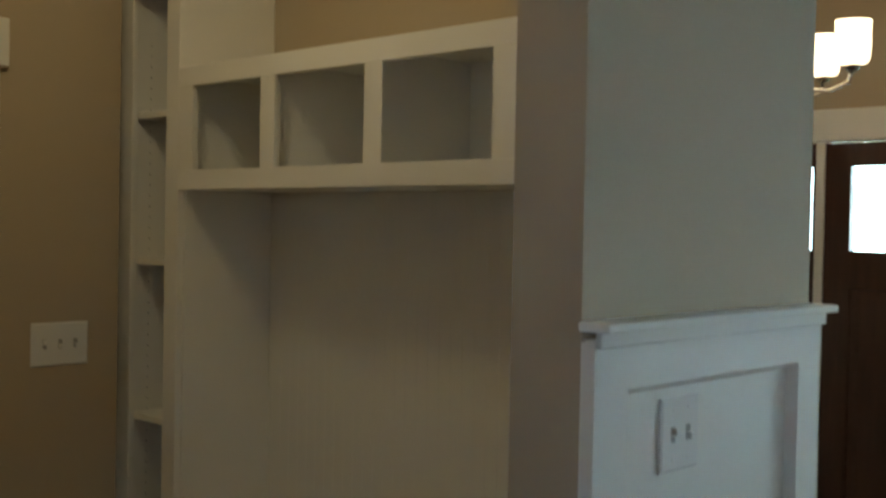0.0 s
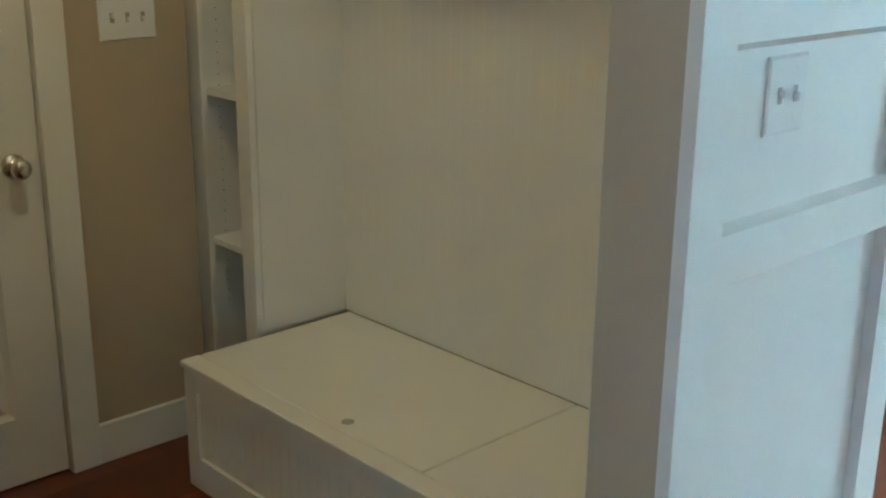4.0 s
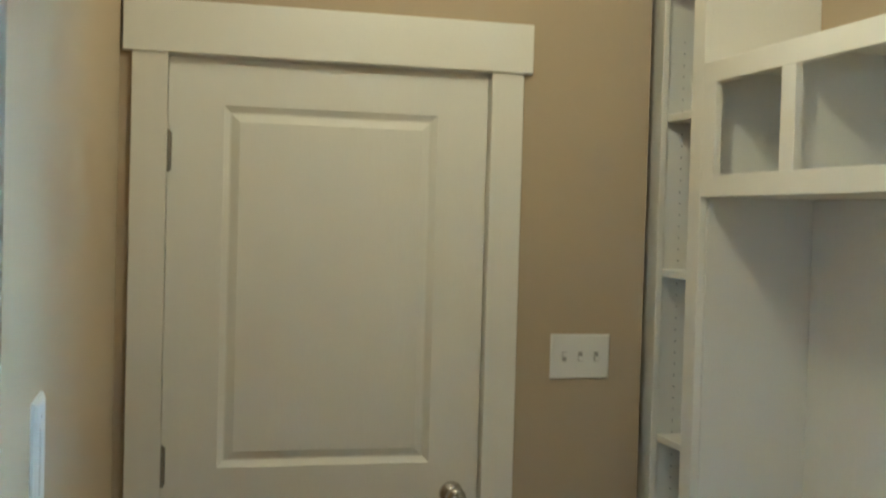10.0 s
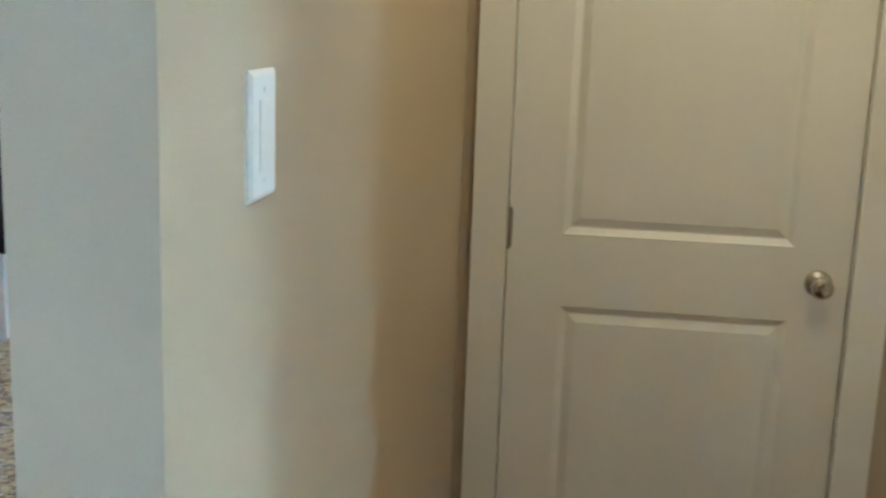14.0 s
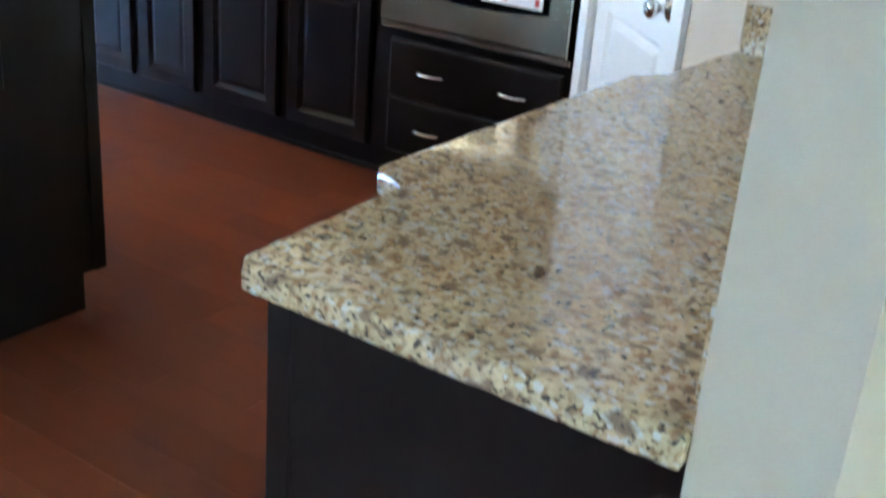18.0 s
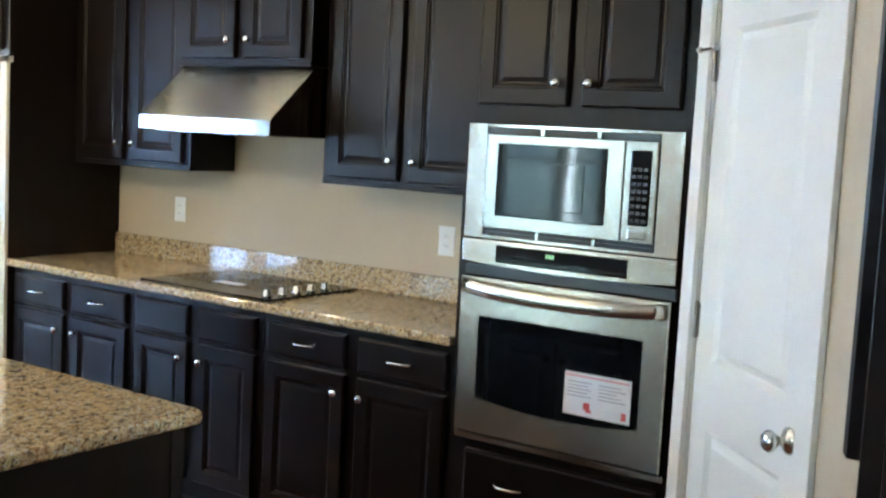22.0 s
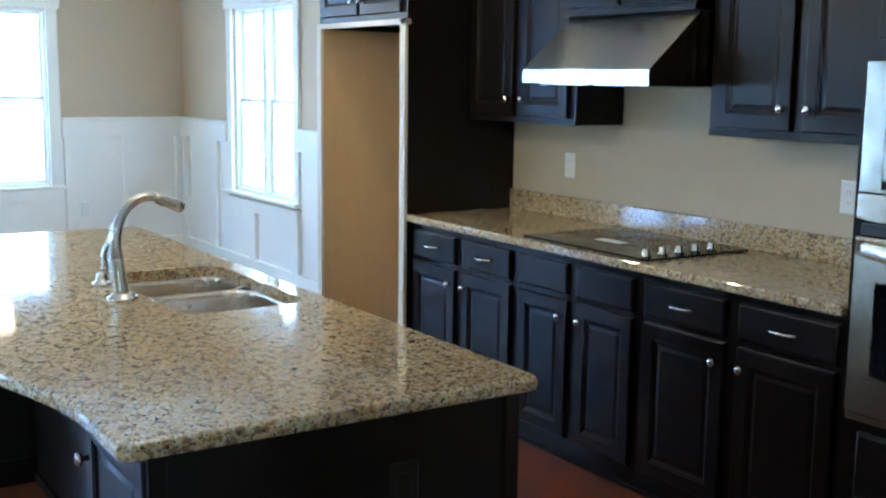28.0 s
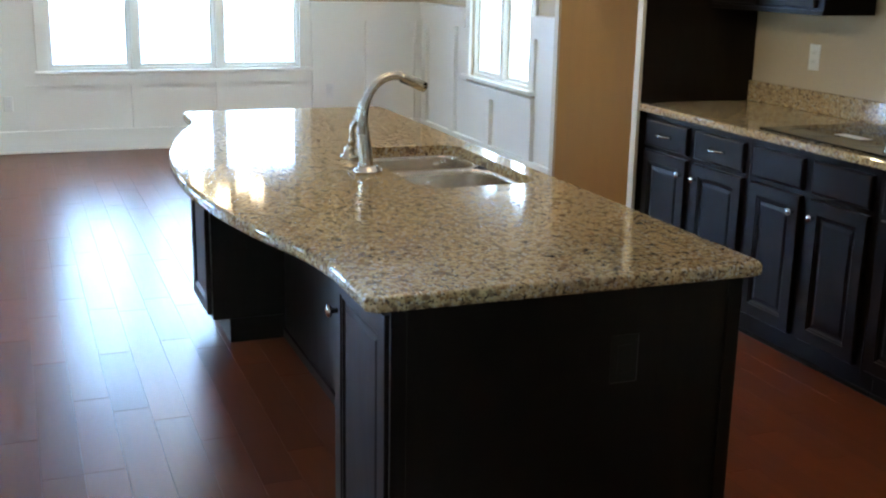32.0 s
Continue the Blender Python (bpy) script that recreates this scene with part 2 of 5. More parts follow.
def bx(bm, x0, x1, y0, y1, z0, z1, bev=0.0, seg=1):
    """A box between two corners, with bevelled edges where bev is given."""
    x0, x1, y0, y1, z0, z1 = min(x0, x1), max(x0, x1), min(y0, y1), max(y0, y1), min(z0, z1), max(z0, z1)
    vs = [bm.verts.new((x, y, z)) for x in (x0, x1) for y in (y0, y1) for z in (z0, z1)]
    fs = [bm.faces.new([vs[i] for i in q]) for q in ((0, 1, 3, 2), (4, 6, 7, 5), (0, 4, 5, 1), (2, 3, 7, 6), (0, 2, 6, 4), (1, 5, 7, 3))]
    if bev:
        es = list({e for f in fs for e in f.edges})
        bmesh.ops.bevel(bm, geom=es, offset=bev, segments=seg, affect="EDGES", profile=0.5)
    return bm


def rings(bm, x0, z0, w, h, steps, y=0.0):
    """Concentric rectangles in the x-z plane, facing -y: steps of (inset, depth in front of y). Joined and closed in the middle."""
    prev = None
    for inset, depth in steps:
        a, b, c, d = x0 + inset, x0 + w - inset, z0 + inset, z0 + h - inset
        cur = [bm.verts.new(p) for p in ((a, y - depth, c), (b, y - depth, c), (b, y - depth, d), (a, y - depth, d))]
        if prev:
            for i in range(4):
                bm.faces.new((prev[i], prev[(i + 1) % 4], cur[(i + 1) % 4], cur[i]))
        prev = cur
    bm.faces.new(prev)
    return bm


def rings_open(bm, x0, z0, w, h, steps, y=0.0):
    """As rings, but open in the middle: a moulding round a panel."""
    rings(bm, x0, z0, w, h, steps, y)
    bm.faces.remove([f for f in bm.faces][-1])
    return bm


def lathe(bm, profile, m=None, n=20):
    """A solid of revolution round z: profile of (radius, height), then moved by the matrix m."""
    m = m or Matrix()
    loops = []
    for r, z in profile:
        if r < 1e-5:
            loops.append([bm.verts.new(m @ Vector((0, 0, z)))])
        else:
            loops.append([bm.verts.new(m @ Vector((r * math.cos(2 * math.pi * i / n), r * math.sin(2 * math.pi * i / n), z))) for i in range(n)])
    for a, b in zip(loops, loops[1:]):
        for i in range(n):
            j = (i + 1) % n
            if len(a) == 1 and len(b) == 1:
                continue
            if len(a) == 1:
                bm.faces.new((a[0], b[j], b[i]))
            elif len(b) == 1:
                bm.faces.new((a[i], a[j], b[0]))
            else:
                bm.faces.new((a[i], a[j], b[j], b[i]))
    return bm


def tube(bm, pts, radii, n=14):
    """A round tube along points; radii one or one for each."""
    pts = [Vector(p) for p in pts]
    if not isinstance(radii, (list, tuple)):
        radii = [radii] * len(pts)
    prev = None
    up = Vector((0.31, 0.93, 0.2))
    for i, p in enumerate(pts):
        d = (pts[min(i + 1, len(pts) - 1)] - pts[max(i - 1, 0)]).normalized()
        s = d.cross(up).normalized()
        t = s.cross(d)
        ring = [bm.verts.new(p + radii[i] * (math.cos(2 * math.pi * k / n) * s + math.sin(2 * math.pi * k / n) * t)) for k in range(n)]
        if prev:
            for k in range(n):
                bm.faces.new((prev[k], prev[(k + 1) % n], ring[(k + 1) % n], ring[k]))
        else:
            bm.faces.new(ring[::-1])
        prev = ring
    bm.faces.new(prev)
    return bm


def slab(bm, outline, z0, z1, bev=0.0, seg=2):
    """A flat plate with the given outline (x, y), its upper and lower rims rounded by bev."""
    lo = [bm.verts.new((x, y, z0)) for x, y in outline]
    hi = [bm.verts.new((x, y, z1)) for x, y in outline]
    k = len(outline)
    sides = [bm.faces.new((lo[i], lo[(i + 1) % k], hi[(i + 1) % k], hi[i])) for i in range(k)]
    top = bm.faces.new(hi)
    bot = bm.faces.new(lo[::-1])
    if bev:
        es = list(set(top.edges) | set(bot.edges))
        bmesh.ops.bevel(bm, geom=es, offset=bev, segments=seg, affect="EDGES", profile=0.5)
    return bm


def mesh_of(name, bm, material, smooth=False):
    bmesh.ops.recalc_face_normals(bm, faces=bm.faces)
    me = bpy.data.meshes.new(name)
    bm.to_mesh(me)
    bm.free()
    me.materials.append(material)
    if smooth:
        for p in me.polygons:
            p.use_smooth = True
    return me


def part(name, bm, material, parent, label="", smooth=False):
    """Links a bmesh as one mesh object under a thing or under a part."""
    ob = new(name, mesh_of(name, bm, material, smooth))
    ob.parent = parent
    if label:
        ob["label"] = label
    return ob


def solo(name, bm, material, label, category, group="", kind="", smooth=False):
    """A thing that is a single mesh."""
    return tagged(new(name, mesh_of(name, bm, material, smooth)), label, category, group, kind)


def thing(name, m, label, category, group="", kind=""):
    ob = new(name)
    ob.empty_display_size = 0.1
    ob.matrix_basis = m
    return tagged(ob, label, category, group, kind)


def box(*a, bev=0.0, seg=1):
    return bx(bmesh.new(), *a, bev=bev, seg=seg)


def boxes(*rows, bev=0.0):
    bm = bmesh.new()
    for r in rows:
        bx(bm, *r, bev=bev)
    return bm


def structure(name, bm, material, label, category="wall"):
    return solo(name, bm, material, label, category, kind="structure")


def holed(bm, lo, hi, z0, z1, holes, put):
    """Fills a wall between lo and hi along its length with boxes round its holes (a, b, za, zb); put(a, b, za, zb) adds one box."""
    at = lo
    for a, b, za, zb in sorted(holes):
        if a > at:
            put(at, a, z0, z1)
        if za > z0:
            put(a, b, z0, za)
        if zb < z1:
            put(a, b, zb, z1)
        at = b
    if at < hi:
        put(at, hi, z0, z1)
    return bm


def wall_x(x0, x1, ya, yb, z1, holes=(), z0=0.0):
    bm = bmesh.new()
    return holed(bm, ya, yb, z0, z1, holes, lambda a, b, c, d: bx(bm, x0, x1, a, b, c, d))


def wall_y(y0, y1, xa, xb, z1, holes=(), z0=0.0):
    bm = bmesh.new()
    return holed(bm, xa, xb, z0, z1, holes, lambda a, b, c, d: bx(bm, a, b, y0, y1, c, d))


# ---- plan ----
CEIL = 2.75
XK = 0.985          # face of the cooktop wall
YF = 11.05          # face of the far wall
YT = -0.33          # face of the wall behind the hall bench

# ---- large structure ----
structure("ground", boxes((-60, 60, -60, 80, -0.5, -0.25)), M_GRASS, "flat green lawn outside the house", "ground")
structure("subfloor", boxes((-7.6, 1.3, -3.5, 11.3, -0.2, -0.012)), M_SUB, "dark subfloor under the hardwood planks", "floor")
structure("ceiling", boxes((-7.7, 1.4, -3.6, 11.4, CEIL, CEIL + 0.15)), M_CEIL, "flat white painted plaster ceiling", "ceiling")

structure("backdrop_patio", boxes((-9.5, -3.2, 13.0, 13.05, -0.2, 5.0)), M_GLOW_BLUE, "blue sky beyond the patio door", "backdrop")
structure("backdrop_far", boxes((-3.2, 2.8, 13.0, 13.05, -0.2, 5.0)), M_GLOW_FAR, "bright hazy daylight beyond the breakfast windows", "backdrop")
structure("backdrop_side", boxes((2.8, 2.85, 6.0, 13.05, -0.2, 5.0)), M_GLOW, "bright hazy daylight beyond the side window", "backdrop")
# Added glowing panel: lights the hall niche through the high opening.
structure("backdrop_fill", boxes((-9.6, -9.55, 3.0, 6.15, -0.2, 5.0)), M_GLOW_FILL, "glowing blue fill panel behind the added high window", "backdrop")
structure("backdrop_living", boxes((-9.6, -9.55, 6.15, 8.58, -0.2, 5.0), (-9.6, -9.55, 8.83, 10.0, -0.2, 5.0)), M_GLOW_SHADE, "shaded daylight beyond the living room windows", "backdrop")
structure("backdrop_corner", boxes((-9.6, -9.55, 10.0, 13.0, -0.2, 5.0)), M_GLOW_CORNER, "bright hazy daylight beyond the corner window", "backdrop")
structure("backdrop_gap", boxes((-9.6, -9.55, 8.58, 8.83, -0.2, 5.0)), M_GLOW_GAP, "bright strip of sky beyond the living room windows", "backdrop")
structure("backdrop_front", boxes((-8.0, 2.0, -5.05, -5.0, 1.3, 5.0)), M_GLOW_FRONT, "bright hazy daylight beyond the front door", "backdrop")
SIDE_WIN = (8.79, 9.90, 0.68, 2.08)
PATIO = (-5.935, -4.185, 0.02, 2.08)
DINING_WIN = (-3.95, -3.15, 0.62, 2.08)
LIVING_WIN = (7.12, 7.60, 0.55, 2.25)
LIVING_WIN2 = (7.66, 8.40, 0.55, 2.25)
LIVING_WIN3 = (9.90, 10.58, 0.25, 2.30)
# Unseen high opening, added to let fill light reach the hall niche.
FILL_WIN = (4.3, 6.0, 1.60, 2.45)
# Unseen front opening, added to brighten the pier's panelling.
PIER_FILL_WIN = (-5.05, -4.45, 0.35, 2.25)
FRONT_WIN2 = (-3.22, -2.70, 0.35, 2.25)
FAR_WINS = [(-2.20, -1.555), (-1.505, -0.865), (-0.81, -0.15)]
structure("wall_cooktop", wall_x(XK, XK + 0.15, 2.0, YF + 0.15, CEIL, [SIDE_WIN]), M_WALL, "tan painted kitchen wall behind the cooktop")
structure("wall_far", wall_y(YF, YF + 0.15, -7.5, XK, CEIL, [(a, b, 0.655, 2.08) for a, b in FAR_WINS] + [PATIO, DINING_WIN]), M_WALL, "tan painted dining wall with three windows")
structure("wall_hall_door", wall_x(0.0, 0.12, 0.030, 2.0, CEIL, [(0.475, 1.331, 0.0, 2.06)]), M_WALL, "tan painted hall wall round the white door")
structure("wall_divider", boxes((-1.95, 0.0, 1.435, 1.556, 0, CEIL)), M_WALL, "tan painted wall between hall and kitchen")
structure("wall_bench", boxes((-1.81, 0.19, -0.40, YT, 0, CEIL), (0.088, 0.19, YT, 0.030, 0, CEIL)), M_WALL, "tan painted wall behind the hall bench")
structure("wall_pier", boxes((-1.947, -1.81, -0.358, 0.386, 0, CEIL)), M_WALL, "tan painted short wall beside the hall bench")
structure("wall_niche", boxes((-1.81, -1.52, YT, -0.02, 0, CEIL)), M_WALL, "tan painted return wall beside the bench niche")
structure("wall_pantry_side", boxes((-0.46, -0.36, 1.556, 2.10, 0, CEIL)), M_WALL, "tan painted pantry side wall above the desk")
structure("wall_living", wall_x(-7.6, -7.45, -3.5, YF + 0.15, CEIL, [LIVING_WIN, LIVING_WIN2, LIVING_WIN3, FILL_WIN]), M_WALL, "tan painted living room wall with a wide window")
structure("wall_front", wall_y(-3.15, -3.0, -7.45, XK + 0.15, CEIL, [PIER_FILL_WIN, FRONT_WIN2, (-1.86, -0.30, 0.0, 2.04)]), M_WALL, "tan painted front wall of the foyer")
structure("wall_foyer", boxes((0.9, 1.0, -3.0, -0.45, 0, CEIL)), M_WALL, "tan painted foyer side wall")
structure("wall_garage", boxes((0.12, 0.9, -0.45, -0.43, 0, CEIL), (0.9, 1.0, -0.45, 2.0, 0, CEIL)), M_WALL, "plain wall closing the room behind the hall door")

# diagonal pantry wall: u along it from the oven tower, v out of it
PAN = Matrix.Translation((0.31, 2.865, 0)) @ Matrix.Rotation(math.atan2(-0.765, -0.77), 4, "Z")
L_PAN = 1.085
pw = bmesh.new()
holed(pw, 0.0, L_PAN, 0.0, CEIL, [(0.065, 0.738, 0.0, 2.055)], lambda a, b, c, d: bx(pw, a, b, 0.0, 0.10, c, d))
ob = structure("wall_pantry", pw, M_WALL, "tan painted diagonal pantry wall")
ob.matrix_basis = PAN
structure("wall_tower_side", boxes((0.31, XK, 2.77, 2.865, 0, CEIL)), M_WALL, "tan painted pantry wall beside the oven tower")


def baseboard(name, rows):
    bm = bmesh.new()
    for x0, x1, y0, y1 in rows:
        bx(bm, x0, x1, y0, y1, 0, 0.125, bev=0.003)
    return structure(name, bm, M_TRIM, "white painted baseboard", "baseboard")


baseboard("baseboard_hall", [(-0.016, 0, 0.0, 0.40), (-0.016, 0, 1.41, 1.435), (-1.95, -0.016, 1.419, 1.435), (-1.965, -1.95, 1.42, 1.556), (-1.947, -1.81, 0.386, 0.40)])

# floor planks run along y
PL_W, LENGTHS = 0.127, (0.62, 0.84, 1.06, 1.30)


def plank_bm(bm, x, y, w, ln):
    """One plank with a chamfered upper rim."""
    g, c, e = 0.0002, 0.0004, 0.0022
    a, b, p, q = x + g, x + w - g, y + g, y + ln - g
    lo = [bm.verts.new(v) for v in ((a, p, -0.012), (b, p, -0.012), (b, q, -0.012), (a, q, -0.012))]
    md = [bm.verts.new(v) for v in ((a, p, -2 * c), (b, p, -2 * c), (b, q, -2 * c), (a, q, -2 * c))]
    hi = [bm.verts.new(v) for v in ((a + c, p + e, 0), (b - c, p + e, 0), (b - c, q - e, 0), (a + c, q - e, 0))]
    for s, t in ((lo, md), (md, hi)):
        for i in range(4):
            bm.faces.new((s[i], s[(i + 1) % 4], t[(i + 1) % 4], t[i]))
    bm.faces.new(hi)
    return bm

# ---- shared pieces ----
KNOB_PROF = [(0.0, 0.0), (0.007, 0.0), (0.006, 0.010), (0.008, 0.014), (0.015, 0.018), (0.016, 0.023), (0.012, 0.028), (0.0, 0.029)]


def knob(parent, x, y, z):
    """A small round cabinet knob that stands out to -y."""
    return part("knob", lathe(bmesh.new(), KNOB_PROF, pose(x, y, z, 90), 14), M_NICKEL, parent, "satin nickel knob", True)


def pull(parent, x, y, z, w=0.105):
    """A bow pull with two flared feet, out to -y."""
    bm = bmesh.new()
    pts = [(x - w / 2, y, z), (x - w / 2 + 0.006, y - 0.016, z), (x - w / 4, y - 0.026, z), (x, y - 0.028, z),
           (x + w / 4, y - 0.026, z), (x + w / 2 - 0.006, y - 0.016, z), (x + w / 2, y, z)]
    tube(bm, pts, [0.009, 0.0055, 0.005, 0.0055, 0.005, 0.0055, 0.009], 10)
    return part("pull", bm, M_NICKEL, parent, "satin nickel bow pull", True)


CAB_DOOR = [(0, 0), (0, 0.016), (0.004, 0.020), (0.052, 0.020), (0.055, 0.0165), (0.060, 0.0165), (0.066, 0.0115), (0.074, 0.0105), (0.088, 0.014)]


def cab_door(parent, x, z, w, h, knob_at=None, y=0.0):
    d = part("door", rings(bmesh.new(), x, z, w, h, CAB_DOOR, y), M_CAB, parent)
    if knob_at:
        knob(d, x + knob_at[0], y - 0.020, z + knob_at[1])
    return d


def drawer(parent, x, z, w, h, pulls=(), y=0.0):
    d = part("drawer_front", rings(bmesh.new(), x, z, w, h, [(0, 0), (0, 0.013), (0.003, 0.017), (0.010, 0.020), (0.014, 0.020)], y), M_CAB, parent)
    for p in pulls:
        pull(d, x + p, y - 0.020, z + h / 2)
    return d


def crown(parent, x0, x1, depth, z0, z1, left=True, right=True):
    """A crown moulding: a flared band on the front and on the open ends of a wall cabinet (front at y = 0, back at y = depth)."""
    prof = [(0.0, z0), (0.006, z0), (0.010, z0 + 0.010), (0.022, z0 + (z1 - z0) * 0.55), (0.040, z1 - 0.012), (0.044, z1 - 0.010), (0.044, z1), (0.0, z1)]
    bm = bmesh.new()
    path = []
    for o, z in prof:
        row = []
        if left:
            row.append((x0 - o, depth, z))
        row.append((x0 - (o if left else 0), -o, z))
        row.append((x1 + (o if right else 0), -o, z))
        if right:
            row.append((x1 + o, depth, z))
        path.append([bm.verts.new(p) for p in row])
    k = len(path)
    for i in range(k):
        a, b = path[i], path[(i + 1) % k]
        for j in range(len(a) - 1):
            bm.faces.new((a[j], a[j + 1], b[j + 1], b[j]))
    return part("crown_moulding", bm, M_CAB, parent)


def plate_parts(t, w, h, kinds):
    """A wall plate with toggles or outlets, facing -y, centred on the origin."""
    part("plate", rings(bmesh.new(), -w / 2, -h / 2, w, h, [(0, 0), (0, 0.003), (0.005, 0.006), (0.009, 0.006)]), M_PLATE, t)
    n = len(kinds)
    for i, kd in enumerate(kinds):
        cx = (i - (n - 1) / 2) * 0.046
        if kd == "t" or kd == "d":
            tilt = 1 if kd == "t" else -1
            part("toggle_slot", box(cx - 0.006, cx + 0.006, -0.0066, -0.0058, -0.013, 0.013), M_SLOT, t)
            bm = bmesh.new()
            slabm = bx(bm, cx - 0.0045, cx + 0.0045, -0.016, -0.0060, -0.006, 0.006, bev=0.0015)
            bmesh.ops.translate(bm, verts=bm.verts, vec=(0, 0, 0.005 * tilt))
            part("toggle", slabm, M_PLATE, t)
        elif kd == "r":
            part("rocker", rings(bmesh.new(), cx - 0.0165, -0.033, 0.033, 0.066, [(0, 0.0058), (0.0, 0.0072), (0.002, 0.0078)]), M_PLATE, t)
        elif kd == "o":
            for s in (-1, 1):
                part("socket", rings(bmesh.new(), cx - 0.017, s * 0.020 - 0.014, 0.034, 0.028, [(0, 0.0058), (0.0, 0.0075), (0.003, 0.008)]), M_PLATE, t)
                part("slot", boxes((cx - 0.0075, cx - 0.005, -0.0087, -0.0078, s * 0.020 - 0.005, s * 0.020 + 0.006),
                                   (cx + 0.005, cx + 0.0075, -0.0087, -0.0078, s * 0.020 - 0.005, s * 0.020 + 0.006)), M_SLOT, t)
        for z in (-0.042, 0.042):
            part("screw", lathe(bmesh.new(), [(0.0028, 0.0), (0.0028, 0.0008), (0.0, 0.0012)], pose(cx, -0.0058, z, 90), 8), M_PLATE, t)


def wall_plate(name, m, w, h, kinds, label, cat):
    t = thing(name, m, label, cat)
    plate_parts(t, w, h, kinds)
    return t


def at_x(x, y, z):
    return pose(x, y, z, 0, 0, -90)


DOOR_PANEL = [(0.0, 0.0), (0.002, -0.002), (0.016, -0.012), (0.020, -0.012), (0.040, -0.002), (0.044, -0.002)]


def panel_door(name, m, w, h, label, knob_x, hinge_x, hinges=(0.215, 1.004, 1.796), knob_z=0.910):
    """A two-panel moulded interior door, front to -y, its lower left corner at the origin; the face lies at y = 0."""
    t = thing(name, m, label, "door", kind="structure")
    sl = min(0.138, w * 0.165)
    z1, z2, z3, z4 = 0.200, 0.811, 0.996, h - 0.118
    frame_bm = boxes((0, sl, 0, 0.035, 0, h), (w - sl, w, 0, 0.035, 0, h), (sl, w - sl, 0, 0.035, 0, z1), (sl, w - sl, 0, 0.035, z2, z3), (sl, w - sl, 0, 0.035, z4, h))
    part("door_frame", frame_bm, M_DOOR, t)
    for a, b in ((z1, z2), (z3, z4)):
        part("panel", rings(bmesh.new(), sl, a, w - 2 * sl, b - a, DOOR_PANEL), M_DOOR, t)
    kb = part("door_knob", lathe(bmesh.new(), [(0.0, -0.002), (0.033, -0.002), (0.033, 0.004), (0.024, 0.010), (0.012, 0.013), (0.011, 0.030), (0.020, 0.038), (0.027, 0.048), (0.027, 0.056), (0.020, 0.064), (0.008, 0.067), (0.0, 0.067)],
                                    pose(knob_x, 0, knob_z, 90), 24), M_NICKEL, t, "satin nickel round knob", True)
    part("key_slot", box(knob_x - 0.004, knob_x + 0.004, -0.0685, -0.0665, knob_z - 0.003, knob_z + 0.003), M_SLOT, kb)
    for z in hinges:
        hg = part("hinge", boxes((hinge_x - 0.010, hinge_x + 0.010, -0.003, 0.004, z - 0.048, z + 0.048)), M_BRONZE, t, "dull nickel hinge")
        part("hinge_pin", lathe(bmesh.new(), [(0.0, -0.052), (0.006, -0.052), (0.006, 0.052), (0.0, 0.054)], pose(hinge_x, -0.008, z), 10), M_BRONZE, hg)
    return t


def casing(name, m, x0, x1, h, label, head=0.13, cw=0.088, ear=0.022):
    """Flat craftsman casing round an opening from x0 to x1, front to -y, plus the jamb inside it."""
    t = thing(name, m, label, "door casing", kind="structure")
    part("side_casing", box(x0 - cw, x0, -0.018, 0, 0, h, bev=0.002), M_TRIM, t)
    part("side_casing", box(x1, x1 + cw, -0.018, 0, 0, h, bev=0.002), M_TRIM, t)
    part("head_casing", box(x0 - cw - ear, x1 + cw + ear, -0.026, 0, h, h + head, bev=0.002), M_TRIM, t)
    part("jamb", boxes((x0 - 0.014, x0 - 0.001, 0.001, 0.098, 0, h), (x1 + 0.001, x1 + 0.014, 0.001, 0.098, 0, h), (x0, x1, 0.001, 0.098, h - 0.001, h + 0.012)), M_TRIM, t)
    part("door_stop", boxes((x0, x0 + 0.012, 0.052, 0.064, 0, h - 0.002), (x1 - 0.012, x1, 0.052, 0.064, 0, h - 0.002), (x0, x1, 0.052, 0.064, h - 0.012, h - 0.002)), M_TRIM, t)
    return t


# ---- hall ----
# door in the end wall (front to -x): local x runs to -y
casing("door_casing_1", at_x(0, 1.319, 0), 0.0, 0.832, 2.045, "white painted flat casing round the hall door")
panel_door("door_1", at_x(0.012, 1.3165, 0.008), 0.827, 2.034, "closed white two-panel moulded door in the hall", 0.755, -0.001)

wall_plate("light_switch", at_x(0, 0.212, 1.288), 0.170, 0.122, "tdd", "white three-toggle light switch plate on a tan wall", "light switch")
wall_plate("light_switch", pose(-1.709, 1.435, 1.407), 0.080, 0.120, "r", "white single light switch plate on the hall wall", "light switch")

# bench, tall shelf and cubbies are one built-in
ht = thing("hall_tree", pose(0, 0, 0), "white painted built-in hall bench with cubbies and shelves", "hall tree")
X_T0, X_T1 = 0.086, -0.238      # tall shelf
part("tower_side", boxes((X_T1 - 0.020, X_T1 - 0.002, YT + 0.001, -0.020, 0.0, 2.437), (0.004, 0.022, YT + 0.001, -0.020, 0.0, 2.437)), M_TRIM, ht)
part("tower_back", box(X_T1, 0.003, YT + 0.001, YT + 0.008, 0.0, 2.436), M_TRIM, ht)
part("tower_top", box(X_T1 - 0.020, X_T0, YT + 0.001, -0.020, 2.438, 2.456), M_TRIM, ht)
part("tower_face_frame", boxes((X_T1 - 0.022, -0.196, -0.019, 0, 0.0, 2.456), (-0.016, X_T0, -0.019, 0, 0.0, 2.456), (-0.196, -0.016, -0.019, 0, 2.295, 2.456), (-0.196, -0.016, -0.019, 0, 0.0, 0.145), bev=0.0015), M_TRIM, ht)
